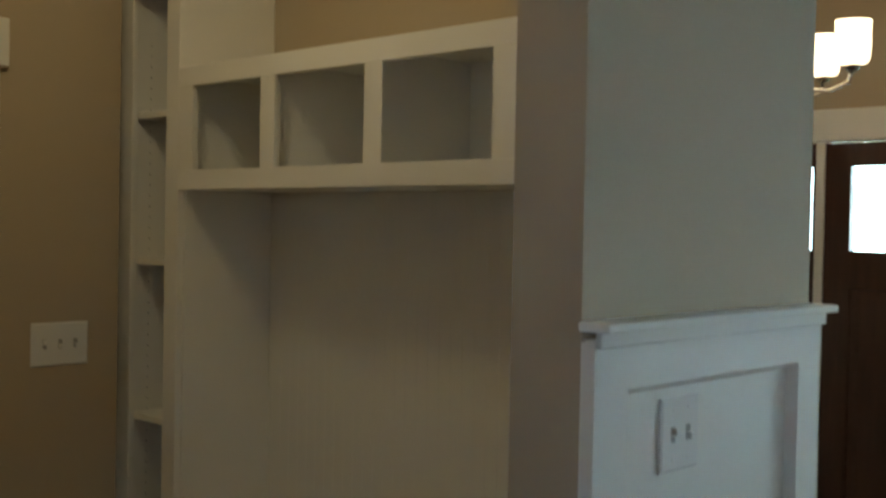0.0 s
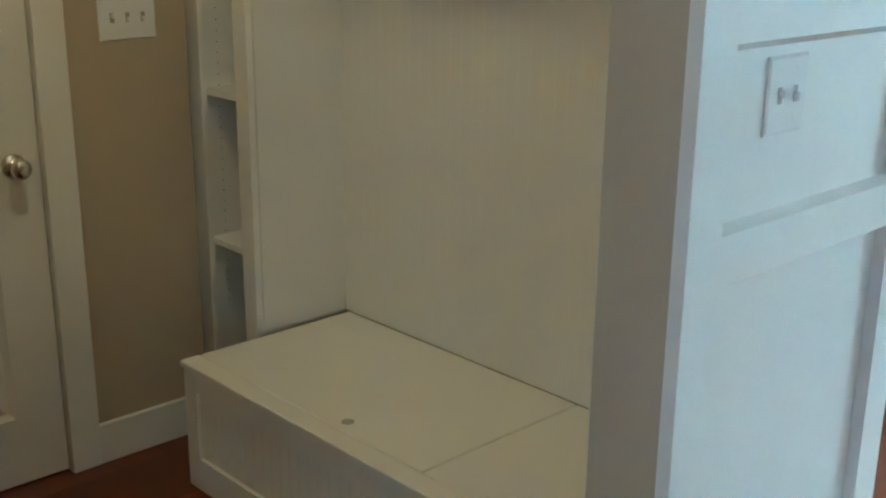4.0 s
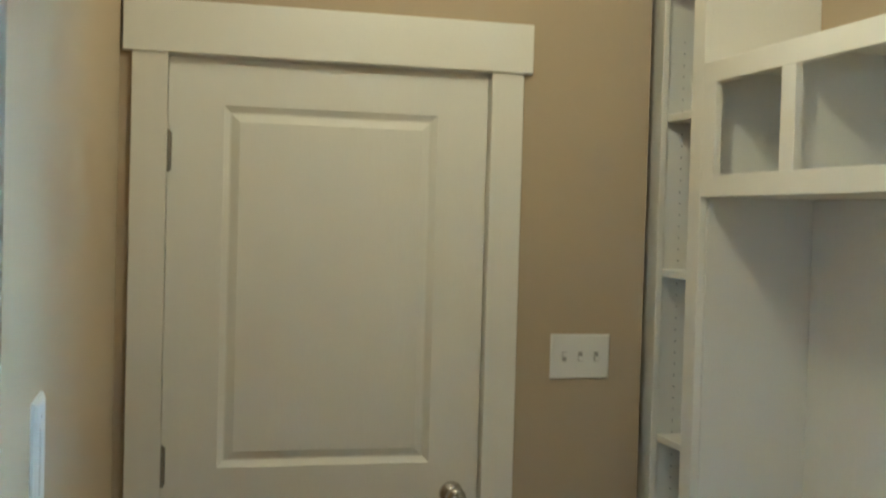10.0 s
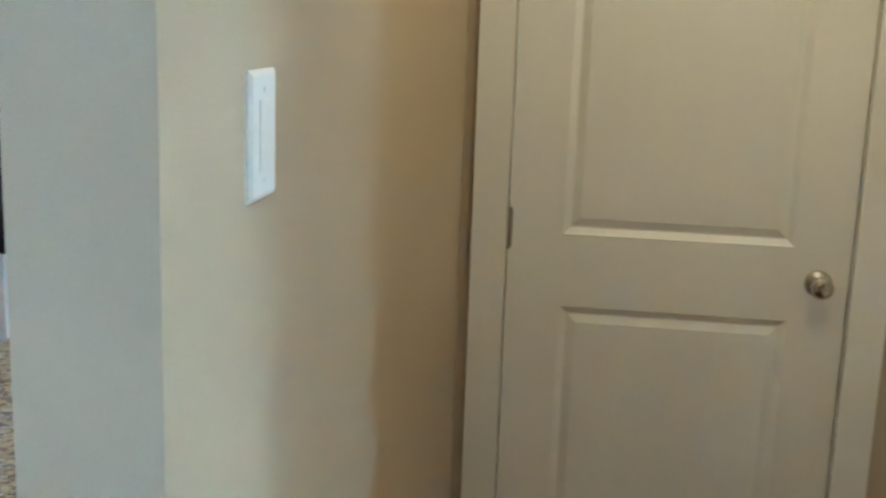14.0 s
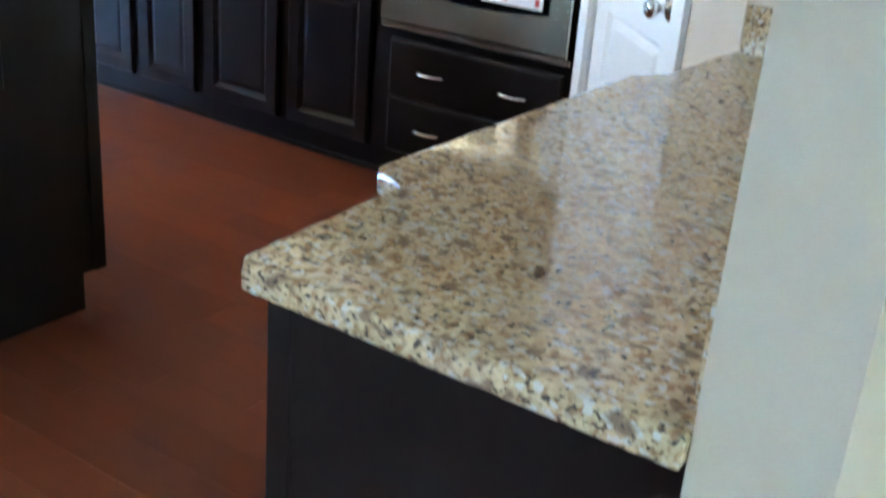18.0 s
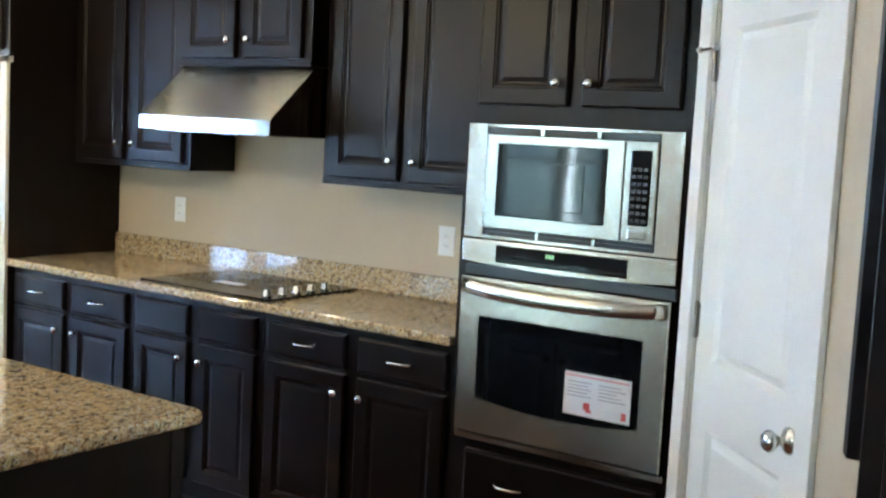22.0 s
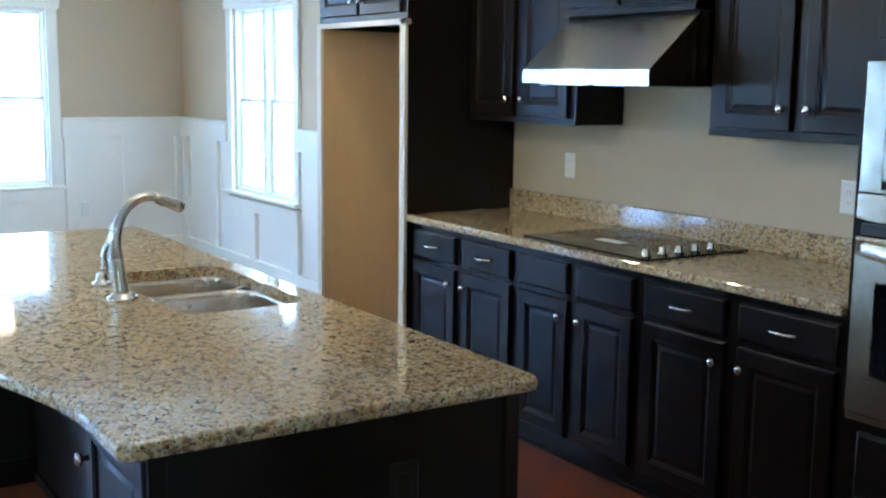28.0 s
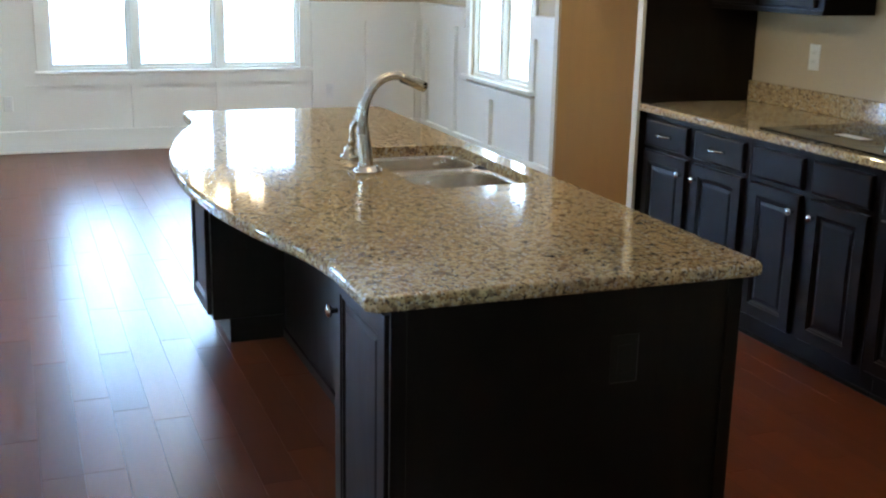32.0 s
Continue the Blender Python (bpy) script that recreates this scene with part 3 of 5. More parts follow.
for z in (0.616, 1.071, 1.530, 1.957):
    part("shelf", box(X_T1 + 0.001, 0.003, YT + 0.010, -0.021, z - 0.019, z, bev=0.001), M_TRIM, ht)
for x in (X_T1 + 0.0005, 0.0022):
    bm = bmesh.new()
    for i in range(56):
        bx(bm, x, x + 0.0008, -0.074, -0.070, 0.40 + i * 0.032, 0.404 + i * 0.032)
    part("peg_holes", bm, M_SLOT, ht, "row of small dark shelf-pin holes")["kind"] = "stuff"
# cubbies
BZ = 0.3815        # top of the bench
CX0, CX1 = -0.261, -1.500
part("cubby_bottom", box(CX1, CX0, YT + 0.010, -0.020, 1.728, 1.748), M_TRIM, ht)
part("cubby_top", box(CX1, CX0, YT + 0.001, -0.020, 2.046, 2.066), M_TRIM, ht)
part("cubby_back", box(CX1, CX0, YT + 0.001, YT + 0.008, 1.748, 2.046), M_TRIM, ht)
for a, b in ((-0.327, CX0 - 0.0005), (-0.690, -0.633), (-1.086, -1.026), (CX1, -1.421)):
    part("cubby_stile", box(a, b, -0.019, 0, 1.780, 2.012), M_TRIM, ht)
part("cubby_rail", box(CX1, CX0 - 0.0005, -0.019, 0, 1.727, 1.780, bev=0.001), M_TRIM, ht)
part("cubby_rail", box(CX1, CX0 - 0.0005, -0.019, 0, 2.012, 2.066, bev=0.001), M_TRIM, ht)
for x in (-0.66, -1.056):
    part("cubby_divider", box(x - 0.009, x + 0.009, YT + 0.009, -0.020, 1.749, 2.045), M_TRIM, ht)
part("niche_side", box(-1.519, -1.501, YT + 0.001, -0.002, BZ, 2.066), M_TRIM, ht)
# beadboard back and end of the niche: narrow boards with a groove between
bead = bmesh.new()
BW = 0.0405
x = CX1 + 0.001
while x < CX0 - 0.01:
    e = min(x + BW, CX0 - 0.001)
    bx(bead, x + 0.0001, e - 0.0001, YT + 0.001, YT + 0.0085, BZ, 1.727, bev=0.00025)
    x += BW
part("beadboard_back", bead, M_TRIM, ht, "white beadboard with fine vertical grooves")
part("niche_end", box(CX0 - 0.0065, CX0 + 0.002, YT + 0.0095, -0.021, BZ, 1.727), M_TRIM, ht)
# bench box
BX0, BX1, BY = -0.290, -1.800, 0.268
part("bench_top", boxes((-1.209, BX0, YT + 0.012, BY - 0.055, 0.362, 0.381), (BX1, BX0 + 0.004, BY - 0.053, BY + 0.008, 0.362, 0.381), (BX1, -1.213, YT + 0.012, BY - 0.055, 0.362, 0.381), bev=0.0025), M_TRIM, ht)
part("finger_hole", lathe(bmesh.new(), [(0.0, 0.0), (0.016, 0.0), (0.016, 0.0008), (0.0, 0.0008)], pose(-0.902, 0.175, 0.3812), 18), M_SLOT, ht, "dark round finger hole in the bench lid")
part("bench_end", box(BX0 - 0.018, BX0, 0.002, BY - 0.022, 0.0, 0.361), M_TRIM, ht)
part("bench_face_frame", boxes((BX0 - 0.060, BX0, BY - 0.020, BY, 0, 0.361), (BX1, BX1 + 0.06, BY - 0.020, BY, 0, 0.361), (BX1 + 0.06, BX0 - 0.06, BY - 0.020, BY, 0.300, 0.361), (BX1 + 0.06, BX0 - 0.06, BY - 0.020, BY, 0, 0.10), bev=0.0015), M_TRIM, ht)
bead = bmesh.new()
x = BX1 + 0.06
while x < BX0 - 0.07:
    bx(bead, x + 0.0004, x + BW - 0.0004, BY - 0.022, BY - 0.010, 0.10, 0.30, bev=0.0008)
    x += BW
part("bench_beadboard", bead, M_TRIM, ht, "white beadboard bench front")

# wainscot on the short wall (front to -x)
wp = thing("wainscot_pier", at_x(-1.947, 0.386, 0), "white painted panelled wainscot with a cap rail on a short wall", "wainscot", kind="structure")
LW = 0.386 + 0.356
part("backing", box(0, LW, -0.006, 0, 0, 1.47), M_TRIM, wp)
SW, EW = 0.086, 0.085
part("panel_frame", boxes((0, SW, -0.026, -0.006, 0, 1.474), (LW - EW, LW, -0.026, -0.006, 0, 1.474), (SW, LW - EW, -0.026, -0.006, 1.396, 1.474),
                          (SW, LW - EW, -0.026, -0.006, 1.026, 1.104), (SW, LW - EW, -0.026, -0.006, 0.0, 0.15)), M_TRIM, wp)
for za, zb in ((0.150, 1.026), (1.104, 1.396)):
    part("panel_moulding", rings_open(bmesh.new(), SW, za, LW - SW - EW, zb - za, [(0.0, 0.0261), (0.002, 0.0261), (0.015, 0.0065)]), M_TRIM, wp)
part("cap_moulding", box(-0.002, LW + 0.004, -0.038, -0.0265, 1.462, 1.4855, bev=0.003, seg=2), M_TRIM, wp)
part("cap_rail", box(-0.010, LW + 0.014, -0.058, 0.0, 1.486, 1.501, bev=0.004, seg=2), M_TRIM, wp)
wall_plate("light_switch", at_x(-1.953, 0.122, 1.303), 0.116, 0.124, "td", "white double light switch plate on panelled wainscot", "light switch")

# hall ceiling light
hl = thing("ceiling_light", pose(-1.00, 0.66, CEIL), "flush round white glass ceiling light in the hall", "ceiling light")
part("rim", lathe(bmesh.new(), [(0.16, 0.0), (0.16, -0.02), (0.13, -0.026), (0.13, 0.0)], None, 32), M_NICKEL, hl)
part("diffuser", lathe(bmesh.new(), [(0.13, -0.02), (0.11, -0.05), (0.06, -0.07), (0.0, -0.075)], None, 32), M_BOWL, hl, "glowing white glass diffuser", True)

# ---- foyer ----
fd = thing("front_door", pose(-0.763, -3.0, 0.005, 0, 0, 180), "dark mahogany front door with an upper glass light", "front door", kind="structure")


def glazed_leaf(t, x0, x1, h, stile, glass_z):
    part("leaf", boxes((x0, x0 + stile, -0.03, 0.015, 0, h), (x1 - stile, x1, -0.03, 0.015, 0, h), (x0 + stile, x1 - stile, -0.03, 0.015, 0, 0.22),
                       (x0 + stile, x1 - stile, -0.03, 0.015, glass_z - 0.16, glass_z), (x0 + stile, x1 - stile, -0.03, 0.015, 1.93, h)), M_DOORWOOD, t)
    part("lower_panel", rings(bmesh.new(), x0 + stile, 0.22, x1 - x0 - 2 * stile, glass_z - 0.38, [(0, 0.03), (0.01, 0.018), (0.03, 0.018), (0.05, 0.024)]), M_DOORWOOD, t)
    g = part("glass", box(x0 + stile, x1 - stile, -0.012, -0.006, glass_z, 1.93), M_GLASS, t, "bright frosted glass light")
    g.visible_shadow = False


glazed_leaf(fd, 0.0, 0.92, 2.03, 0.115, 1.56)
part("door_knob", lathe(bmesh.new(), [(0.0, 0.0), (0.03, 0.0), (0.03, 0.006), (0.012, 0.012), (0.012, 0.035), (0.026, 0.045), (0.026, 0.06), (0.0, 0.068)], pose(0.86, -0.03, 0.96, 90), 20), M_NICKEL, fd, "satin nickel knob", True)
sl = thing("sidelight", pose(-0.420, -3.0, 0.005, 0, 0, 180), "dark mahogany sidelight beside the front door", "sidelight", kind="structure")
glazed_leaf(sl, 0.0, 0.300, 2.03, 0.014, 1.56)
tr = thing("front_door_trim", pose(-0.36, -3.0, 0, 0, 0, 180), "white painted casing round the front door", "door casing", kind="structure")
part("head_casing", box(-0.14, 1.50, -0.03, 0, 2.045, 2.185, bev=0.003), M_TRIM, tr)
part("mullion", box(0.361, 0.402, -0.04, 0.02, 0.005, 2.04, bev=0.002), M_TRIM, tr)
part("side_casing", box(-0.10, 0.058, -0.02, 0, 0.005, 2.042, bev=0.002), M_TRIM, tr)
part("side_casing", box(1.324, 1.414, -0.02, 0, 0.005, 2.042, bev=0.002), M_TRIM, tr)

SHADE_PROF = [(0.022, 0.0), (0.050, 0.004), (0.062, 0.018), (0.066, 0.055), (0.066, 0.135), (0.068, 0.150), (0.062, 0.150), (0.060, 0.060), (0.050, 0.016), (0.018, 0.010)]


def chandelier(name, m, label, arms, reach, drop, turn, size=1.0):
    """Upward glass shades on curved arms round a stem; the origin lies at the ceiling."""
    t = thing(name, m, label, "chandelier")
    part("canopy", lathe(bmesh.new(), [(0.0, 0.0), (0.065, 0.0), (0.062, -0.012), (0.02, -0.03), (0.0, -0.03)]), M_NICKEL, t, "", True)
    part("stem", tube(bmesh.new(), [(0, 0, -0.03), (0, 0, -drop)], 0.008, 10), M_NICKEL, t, "", True)
    part("hub", lathe(bmesh.new(), [(0.0, -drop - 0.09), (0.012, -drop - 0.08), (0.03, -drop - 0.04), (0.035, -drop), (0.016, -drop + 0.05), (0.0, -drop + 0.06)]), M_NICKEL, t, "", True)
    for i in range(arms):
        a = 2 * math.pi * i / arms + turn
        c, s = math.cos(a), math.sin(a)
        pts = [(c * r, s * r, -drop + z) for r, z in ((0.03, -0.02), (reach * 0.35, -0.075), (reach * 0.7, -0.085), (reach * 0.95, -0.06), (reach, -0.015))]
        arm = part("arm", tube(bmesh.new(), pts, 0.007, 10), M_NICKEL, t, "", True)
        part("cup", lathe(bmesh.new(), [(0.0, 0.0), (0.018, 0.0), (0.034, 0.016), (0.030, 0.02), (0.0, 0.02)], Matrix.Translation((c * reach, s * reach, -drop - 0.02))), M_NICKEL, arm, "", True)
        part("glass_shade", lathe(bmesh.new(), [(r * size, z) for r, z in SHADE_PROF], Matrix.Translation((c * reach, s * reach, -drop)), 24), M_SHADE, arm, "glowing frosted glass shade", True)
    return t


chandelier("foyer_chandelier", pose(-1.046, -1.967, CEIL), "nickel foyer chandelier with lit glass shades", 5, 0.255, 0.53, 0.757, 0.9)
bulb("foyer_bulb", (-1.046, -1.967, 2.45), 6, 0.15)

# ---- kitchen: cooktop wall (fronts to -x, local x runs to -y, the fronts' frame lies at local y = 0) ----
XB = 0.385     # face frame of the base units


def base_unit(y0, y1, pulls, label, group="base cabinets below the cooktop"):
    w = y0 - y1
    t = thing("base_cabinet", at_x(XB, y0, 0), label, "cabinet", group)
    dp = XK - XB - 0.002
    part("body", boxes((0, w, 0.001, dp, 0.105, 0.882)), M_CAB, t)
    part("toe_kick", box(0, w, 0.068, dp, 0, 0.104), M_CAB, t)
    part("shoe_moulding", box(0, w, 0.056, 0.067, 0, 0.02, bev=0.004), M_CAB, t)
    m, g = 0.030, 0.058
    dw = (w - 2 * m - g) / 2
    for i in (0, 1):
        x = m + i * (dw + g)
        drawer(t, x, 0.722, dw, 0.128, [dw / 2] if pulls else [])
        cab_door(t, x, 0.130, dw, 0.570, (dw - 0.032 if i == 0 else 0.032, 0.500))
    return t


base_unit(6.222, 5.366, True, "dark espresso base cabinet with two drawers beside the fridge bay")
base_unit(5.364, 4.602, False, "dark espresso base cabinet with false fronts under the cooktop")
base_unit(4.600, 3.702, True, "dark espresso base cabinet with two drawers beside the oven tower")

XU = 0.710


def wall_unit(y0, y1, z0, z1, x_front, label, crown_l, crown_r, crown_h=0.052, name="wall_cabinet", margin=0.042):
    w = y0 - y1
    t = thing(name, at_x(x_front, y0, z0), label, "cabinet", "wall cabinets")
    dp = XK - x_front - 0.002
    h = z1 - z0
    part("body", box(0, w, 0.001, dp, 0, h), M_CAB, t)
    part("light_rail", box(0, w, -0.004, 0.016, -0.002, 0.020, bev=0.002), M_CAB, t)
    g = 0.055
    dw = (w - 2 * margin - g) / 2
    for i in (0, 1):
        x = margin + i * (dw + g)
        cab_door(t, x, 0.030, dw, h - 0.055, (dw - 0.030 if i == 0 else 0.030, 0.075))
    crown(t, 0, w, dp, h - 0.004, h + crown_h, crown_l, crown_r)
    return t


wall_unit(6.232, 5.400, 1.375, 2.262, XU, "dark espresso wall cabinet beside the fridge bay", False, False)
wall_unit(5.396, 4.627, 1.836, 2.410, 0.622, "short raised dark espresso cabinet over the range hood", True, True)
wall_unit(4.618, 3.786, 1.375, 2.262, XU, "dark espresso wall cabinet beside the oven tower", False, False)

solo("cabinet_filler", box(XU + 0.002, XK - 0.003, 3.7015, 3.785, 1.376, 2.260, bev=0.001), M_CAB, "narrow dark espresso filler panel beside the oven tower", "filler panel")

# hood
hd = thing("range_hood", at_x(0.405, 5.384, 1.556), "brushed stainless steel sloped range hood", "range hood")
HW = 0.754
bm = bmesh.new()
pf = [(0.0, 0.0), (0.0, 0.058), (0.004, 0.062), (0.250, 0.278), (0.570, 0.278), (0.570, 0.0)]
L = [bm.verts.new((0, a, b)) for a, b in pf]
R = [bm.verts.new((HW, a, b)) for a, b in pf]
for i in range(len(pf)):
    j = (i + 1) % len(pf)
    bm.faces.new((L[i], L[j], R[j], R[i]))
bm.faces.new(L)
bm.faces.new(R[::-1])
part("canopy", bm, M_HOOD, hd)
part("lip", box(-0.001, HW + 0.001, -0.003, 0.010, 0.0, 0.057, bev=0.002), M_STEEL2, hd)
part("badge", box(HW / 2 - 0.02, HW / 2 + 0.02, -0.0045, -0.002, 0.024, 0.032), M_NICKEL, hd)
part("filter", boxes((0.05, 0.36, 0.05, 0.50, -0.004, 0.002), (0.39, 0.70, 0.05, 0.50, -0.004, 0.002)), M_STEEL, hd)

# oven tower
XT = 0.362
tw = thing("oven_tower", at_x(XT, 3.698, 0), "tall dark espresso oven cabinet with drawers and upper doors", "cabinet")
TW, TD = 0.828, XK - XT - 0.002
part("body", boxes((0, TW, 0.001, TD, 0.105, 2.404)), M_CAB, tw)
part("toe_kick", box(0, TW, 0.068, TD, 0, 0.104), M_CAB, tw)
part("shoe_moulding", box(0, TW, 0.056, 0.067, 0, 0.02, bev=0.004), M_CAB, tw)
for z in (0.142, 0.350):
    drawer(tw, 0.072, z, 0.690, 0.200, [0.185, 0.520])
for i in (0, 1):
    x = 0.055 + i * 0.378
    cab_door(tw, x, 1.700, 0.325, 0.672, (0.295 if i == 0 else 0.030, 0.070))
crown(tw, 0, TW, TD, 2.400, 2.456)

ov = thing("wall_oven", at_x(XT - 0.002, 3.666, 0.585), "stainless steel wall oven with a dark window and paper label", "oven")
OW = 0.756
part("bottom_trim", boxes((0, OW, -0.022, 0, 0.0, 0.022), bev=0.002), M_STEEL, ov)
dr = bmesh.new()
rings(dr, 0.006, 0.028, OW - 0.012, 0.522, [(0, 0), (0, 0.034), (0.004, 0.038), (0.008, 0.038)])
door = part("oven_door", dr, M_STEEL, ov)
bm = bmesh.new()
arc = [(0.085 + (0.585) * i / 16, 0.150 - 0.020 * math.sin(math.pi * i / 16)) for i in range(17)]
slab(bm, arc + [(0.670, 0.425), (0.085, 0.425)], 0.0, 0.003)
bmesh.ops.rotate(bm, verts=bm.verts, cent=(0, 0, 0), matrix=Matrix.Rotation(radians(90), 3, "X"))
bmesh.ops.translate(bm, verts=bm.verts, vec=(0, -0.0372, 0))
part("window", bm, M_BLACK, door, "black oven window glass")
bm = bmesh.new()
hp = [(0.020 + 0.716 * i / 18, -0.040 - 0.045 * min(1.0, math.sin(math.pi * i / 18) * 1.6), 0.515 - 0.006 * math.sin(math.pi * i / 18)) for i in range(19)]
tube(bm, hp, 0.012, 14)
bmesh.ops.scale(bm, verts=bm.verts, vec=(1, 1, 2.0), space=Matrix.Translation((0, 0, -0.511)))
part("handle", bm, M_STEEL, door, "polished steel bar handle", True)
part("badge", box(OW / 2 - 0.014, OW / 2 + 0.014, -0.0395, -0.037, 0.094, 0.112), M_NICKEL, door)
part("gap_shadow", box(0.004, OW - 0.004, -0.010, 0, 0.552, 0.586), M_DARKP, ov)
bm = bmesh.new()
ys = [(0.0 + OW * i / 12, 0.588 + 0.012 * (1 - math.sin(math.pi * i / 12))) for i in range(13)]
slab(bm, ys + [(OW, 0.674), (0.0, 0.674)], 0.0, 0.030, 0.003)
bmesh.ops.rotate(bm, verts=bm.verts, cent=(0, 0, 0), matrix=Matrix.Rotation(radians(90), 3, "X"))
cp = part("control_panel", bm, M_STEEL, ov)
part("display", rings(bmesh.new(), 0.130, 0.603, 0.470, 0.058, [(0, 0.0300), (0, 0.0315), (0.003, 0.0325)]), M_BLACK, cp, "black touch display")
part("clock_digits", boxes(*[(0.318 + i * 0.011, 0.3255 + i * 0.011, -0.0332, -0.0324, 0.636, 0.648) for i in range(3)]), M_LED, cp, "green glowing clock digits")
lb = thing("paper_label", at_x(XT - 0.0425, 3.248, 0.746), "white paper energy label with red marks on the oven window", "label")
part("sheet", rings(bmesh.new(), 0, 0, 0.228, 0.136, [(0, 0), (0, 0.0006), (0.001, 0.0008)]), M_PAPER, lb)
part("red_band", box(0.006, 0.222, -0.0014, -0.0009, 0.122, 0.128), M_PINK, lb)
bm = bmesh.new()
for i in range(5):
    bx(bm, 0.012, 0.095 - 0.012 * (i % 2), -0.0014, -0.0009, 0.060 + i * 0.011, 0.0635 + i * 0.011)
    bx(bm, 0.120, 0.212 - 0.015 * (i % 3), -0.0014, -0.0009, 0.060 + i * 0.011, 0.0635 + i * 0.011)
part("text_bars", bm, M_INK, lb)
part("red_mark", boxes((0.070, 0.092, -0.0014, -0.0009, 0.022, 0.044), (0.078, 0.098, -0.0014, -0.0009, 0.014, 0.024)), M_RED, lb)
part("red_mark", box(0.200, 0.216, -0.0014, -0.0009, 0.010, 0.034), M_RED, lb)

mw = thing("microwave", at_x(XT - 0.002, 3.673, 1.262), "stainless steel built-in microwave with trim kit", "microwave")
MH = 0.374
kit = boxes((0, 0.072, -0.016, 0, 0, MH), (0.682, 0.756, -0.016, 0, 0, MH), (0.072, 0.682, -0.016, 0, MH - 0.010, MH), (0.072, 0.682, -0.016, 0, 0, 0.012), bev=0.0015)
part("trim_kit", kit, M_TRIMKIT, mw)
part("vent_recess", box(0.072, 0.682, -0.004, 0, 0.012, 0.034), M_DARKP, mw)
part("vent_recess", box(0.072, 0.682, -0.004, 0, MH - 0.030, MH - 0.010), M_DARKP, mw)
for z in (0.015, MH - 0.022):
    for i in range(3):
        part("vent_bar", box(0.084 + i * 0.200, 0.268 + i * 0.200, -0.014, -0.004, z + 0.004, z + 0.009), M_DARKP, mw)
for z in (0.023, MH - 0.020):
    for xx in (0.272, 0.472):
        part("vent_post", box(xx, xx + 0.012, -0.015, -0.003, z - 0.011, z + 0.010), M_STEEL2, mw)
dm = bmesh.new()
rings(dm, 0.078, 0.036, 0.490, 0.306, [(0, 0), (0, 0.020), (0.003, 0.024), (0.006, 0.024)])
mdoor = part("door", dm, M_MWDOOR, mw)
part("window", rings(bmesh.new(), 0.122, 0.078, 0.392, 0.236, [(0, 0.0235), (0, 0.0265), (0.004, 0.0275)]), M_BLACK, mdoor, "black microwave window")
# Raised glass rectangle drawn where a window's reflection shows.
part("reflected_patch", rings(bmesh.new(), 0.290, 0.108, 0.150, 0.150, [(0, 0.0272), (0, 0.0280), (0.002, 0.0282)]), M_BLACK, mdoor)
ctl = part("control_column", rings(bmesh.new(), 0.572, 0.036, 0.106, 0.306, [(0, 0), (0, 0.020), (0.003, 0.024), (0.006, 0.024)]), M_MWDOOR, mw)
part("keypad", rings(bmesh.new(), 0.594, 0.088, 0.066, 0.226, [(0, 0.0235), (0, 0.0262), (0.003, 0.0270)]), M_BLACK, ctl, "black glossy keypad")
bm = bmesh.new()
for r in range(8):
    for c in range(3):
        bx(bm, 0.600 + c * 0.019, 0.613 + c * 0.019, -0.0282, -0.0270, 0.098 + r * 0.022, 0.108 + r * 0.022)
part("keys", bm, M_DARKP, ctl)
part("open_button", rings(bmesh.new(), 0.597, 0.048, 0.058, 0.028, [(0, 0.0235), (0, 0.027), (0.003, 0.0285)]), M_STEEL2, ctl)

# counter on the cooktop wall
ct = thing("countertop", pose(0, 0, 0), "polished tan granite countertop with a splash on the cooktop wall", "countertop")
part("top", slab(bmesh.new(), [(0.338, 3.702), (XK - 0.001, 3.702), (XK - 0.001, 6.238), (0.338, 6.238)], 0.883, 0.918, 0.009, 3), M_GRAN, ct)
part("backsplash", box(XK - 0.021, XK - 0.001, 3.702, 6.216, 0.9185, 1.018, bev=0.002), M_GRAN, ct)
part("end_splash", box(0.370, XK - 0.022, 6.217, 6.237, 0.9185, 1.018, bev=0.002), M_GRAN, ct)

ck = thing("cooktop", pose(0, 0, 0.9185), "black glass electric cooktop with a row of knobs", "cooktop")
part("glass", slab(bmesh.new(), [(0.385, 4.585), (0.925, 4.585), (0.925, 5.330), (0.385, 5.330)], 0.0, 0.008, 0.003), M_BLACK, ck)
for cx, cy, r in ((0.53, 5.14, 0.11), (0.78, 5.14, 0.085), (0.53, 4.86, 0.085), (0.78, 4.87, 0.10)):
    part("burner_ring", lathe(bmesh.new(), [(r, 0.0082), (r + 0.003, 0.0082), (r + 0.003, 0.0086), (r, 0.0086), (r, 0.0082)], Matrix.Translation((cx, cy, 0)), 40), M_DARKP, ck)
for i in range(5):
    part("knob", lathe(bmesh.new(), [(0.0, 0.006), (0.022, 0.006), (0.022, 0.010), (0.019, 0.013), (0.017, 0.032), (0.013, 0.036), (0.0, 0.036)], Matrix.Translation((0.455 + i * 0.086, 4.660, 0)), 18), M_STEEL2, ck, "polished steel control knob", True)
part("label", box(0.560, 0.615, 4.93, 5.08, 0.0083, 0.0090), M_PAPER, ck, "white paper sticker")

wall_plate("power_outlet", at_x(XK, 5.762, 1.168), 0.072, 0.118, "o", "white power outlet plate on a tan wall", "outlet")
wall_plate("power_outlet", at_x(XK, 4.180, 1.165), 0.078, 0.120, "o", "white power outlet plate beside the oven tower", "outlet")

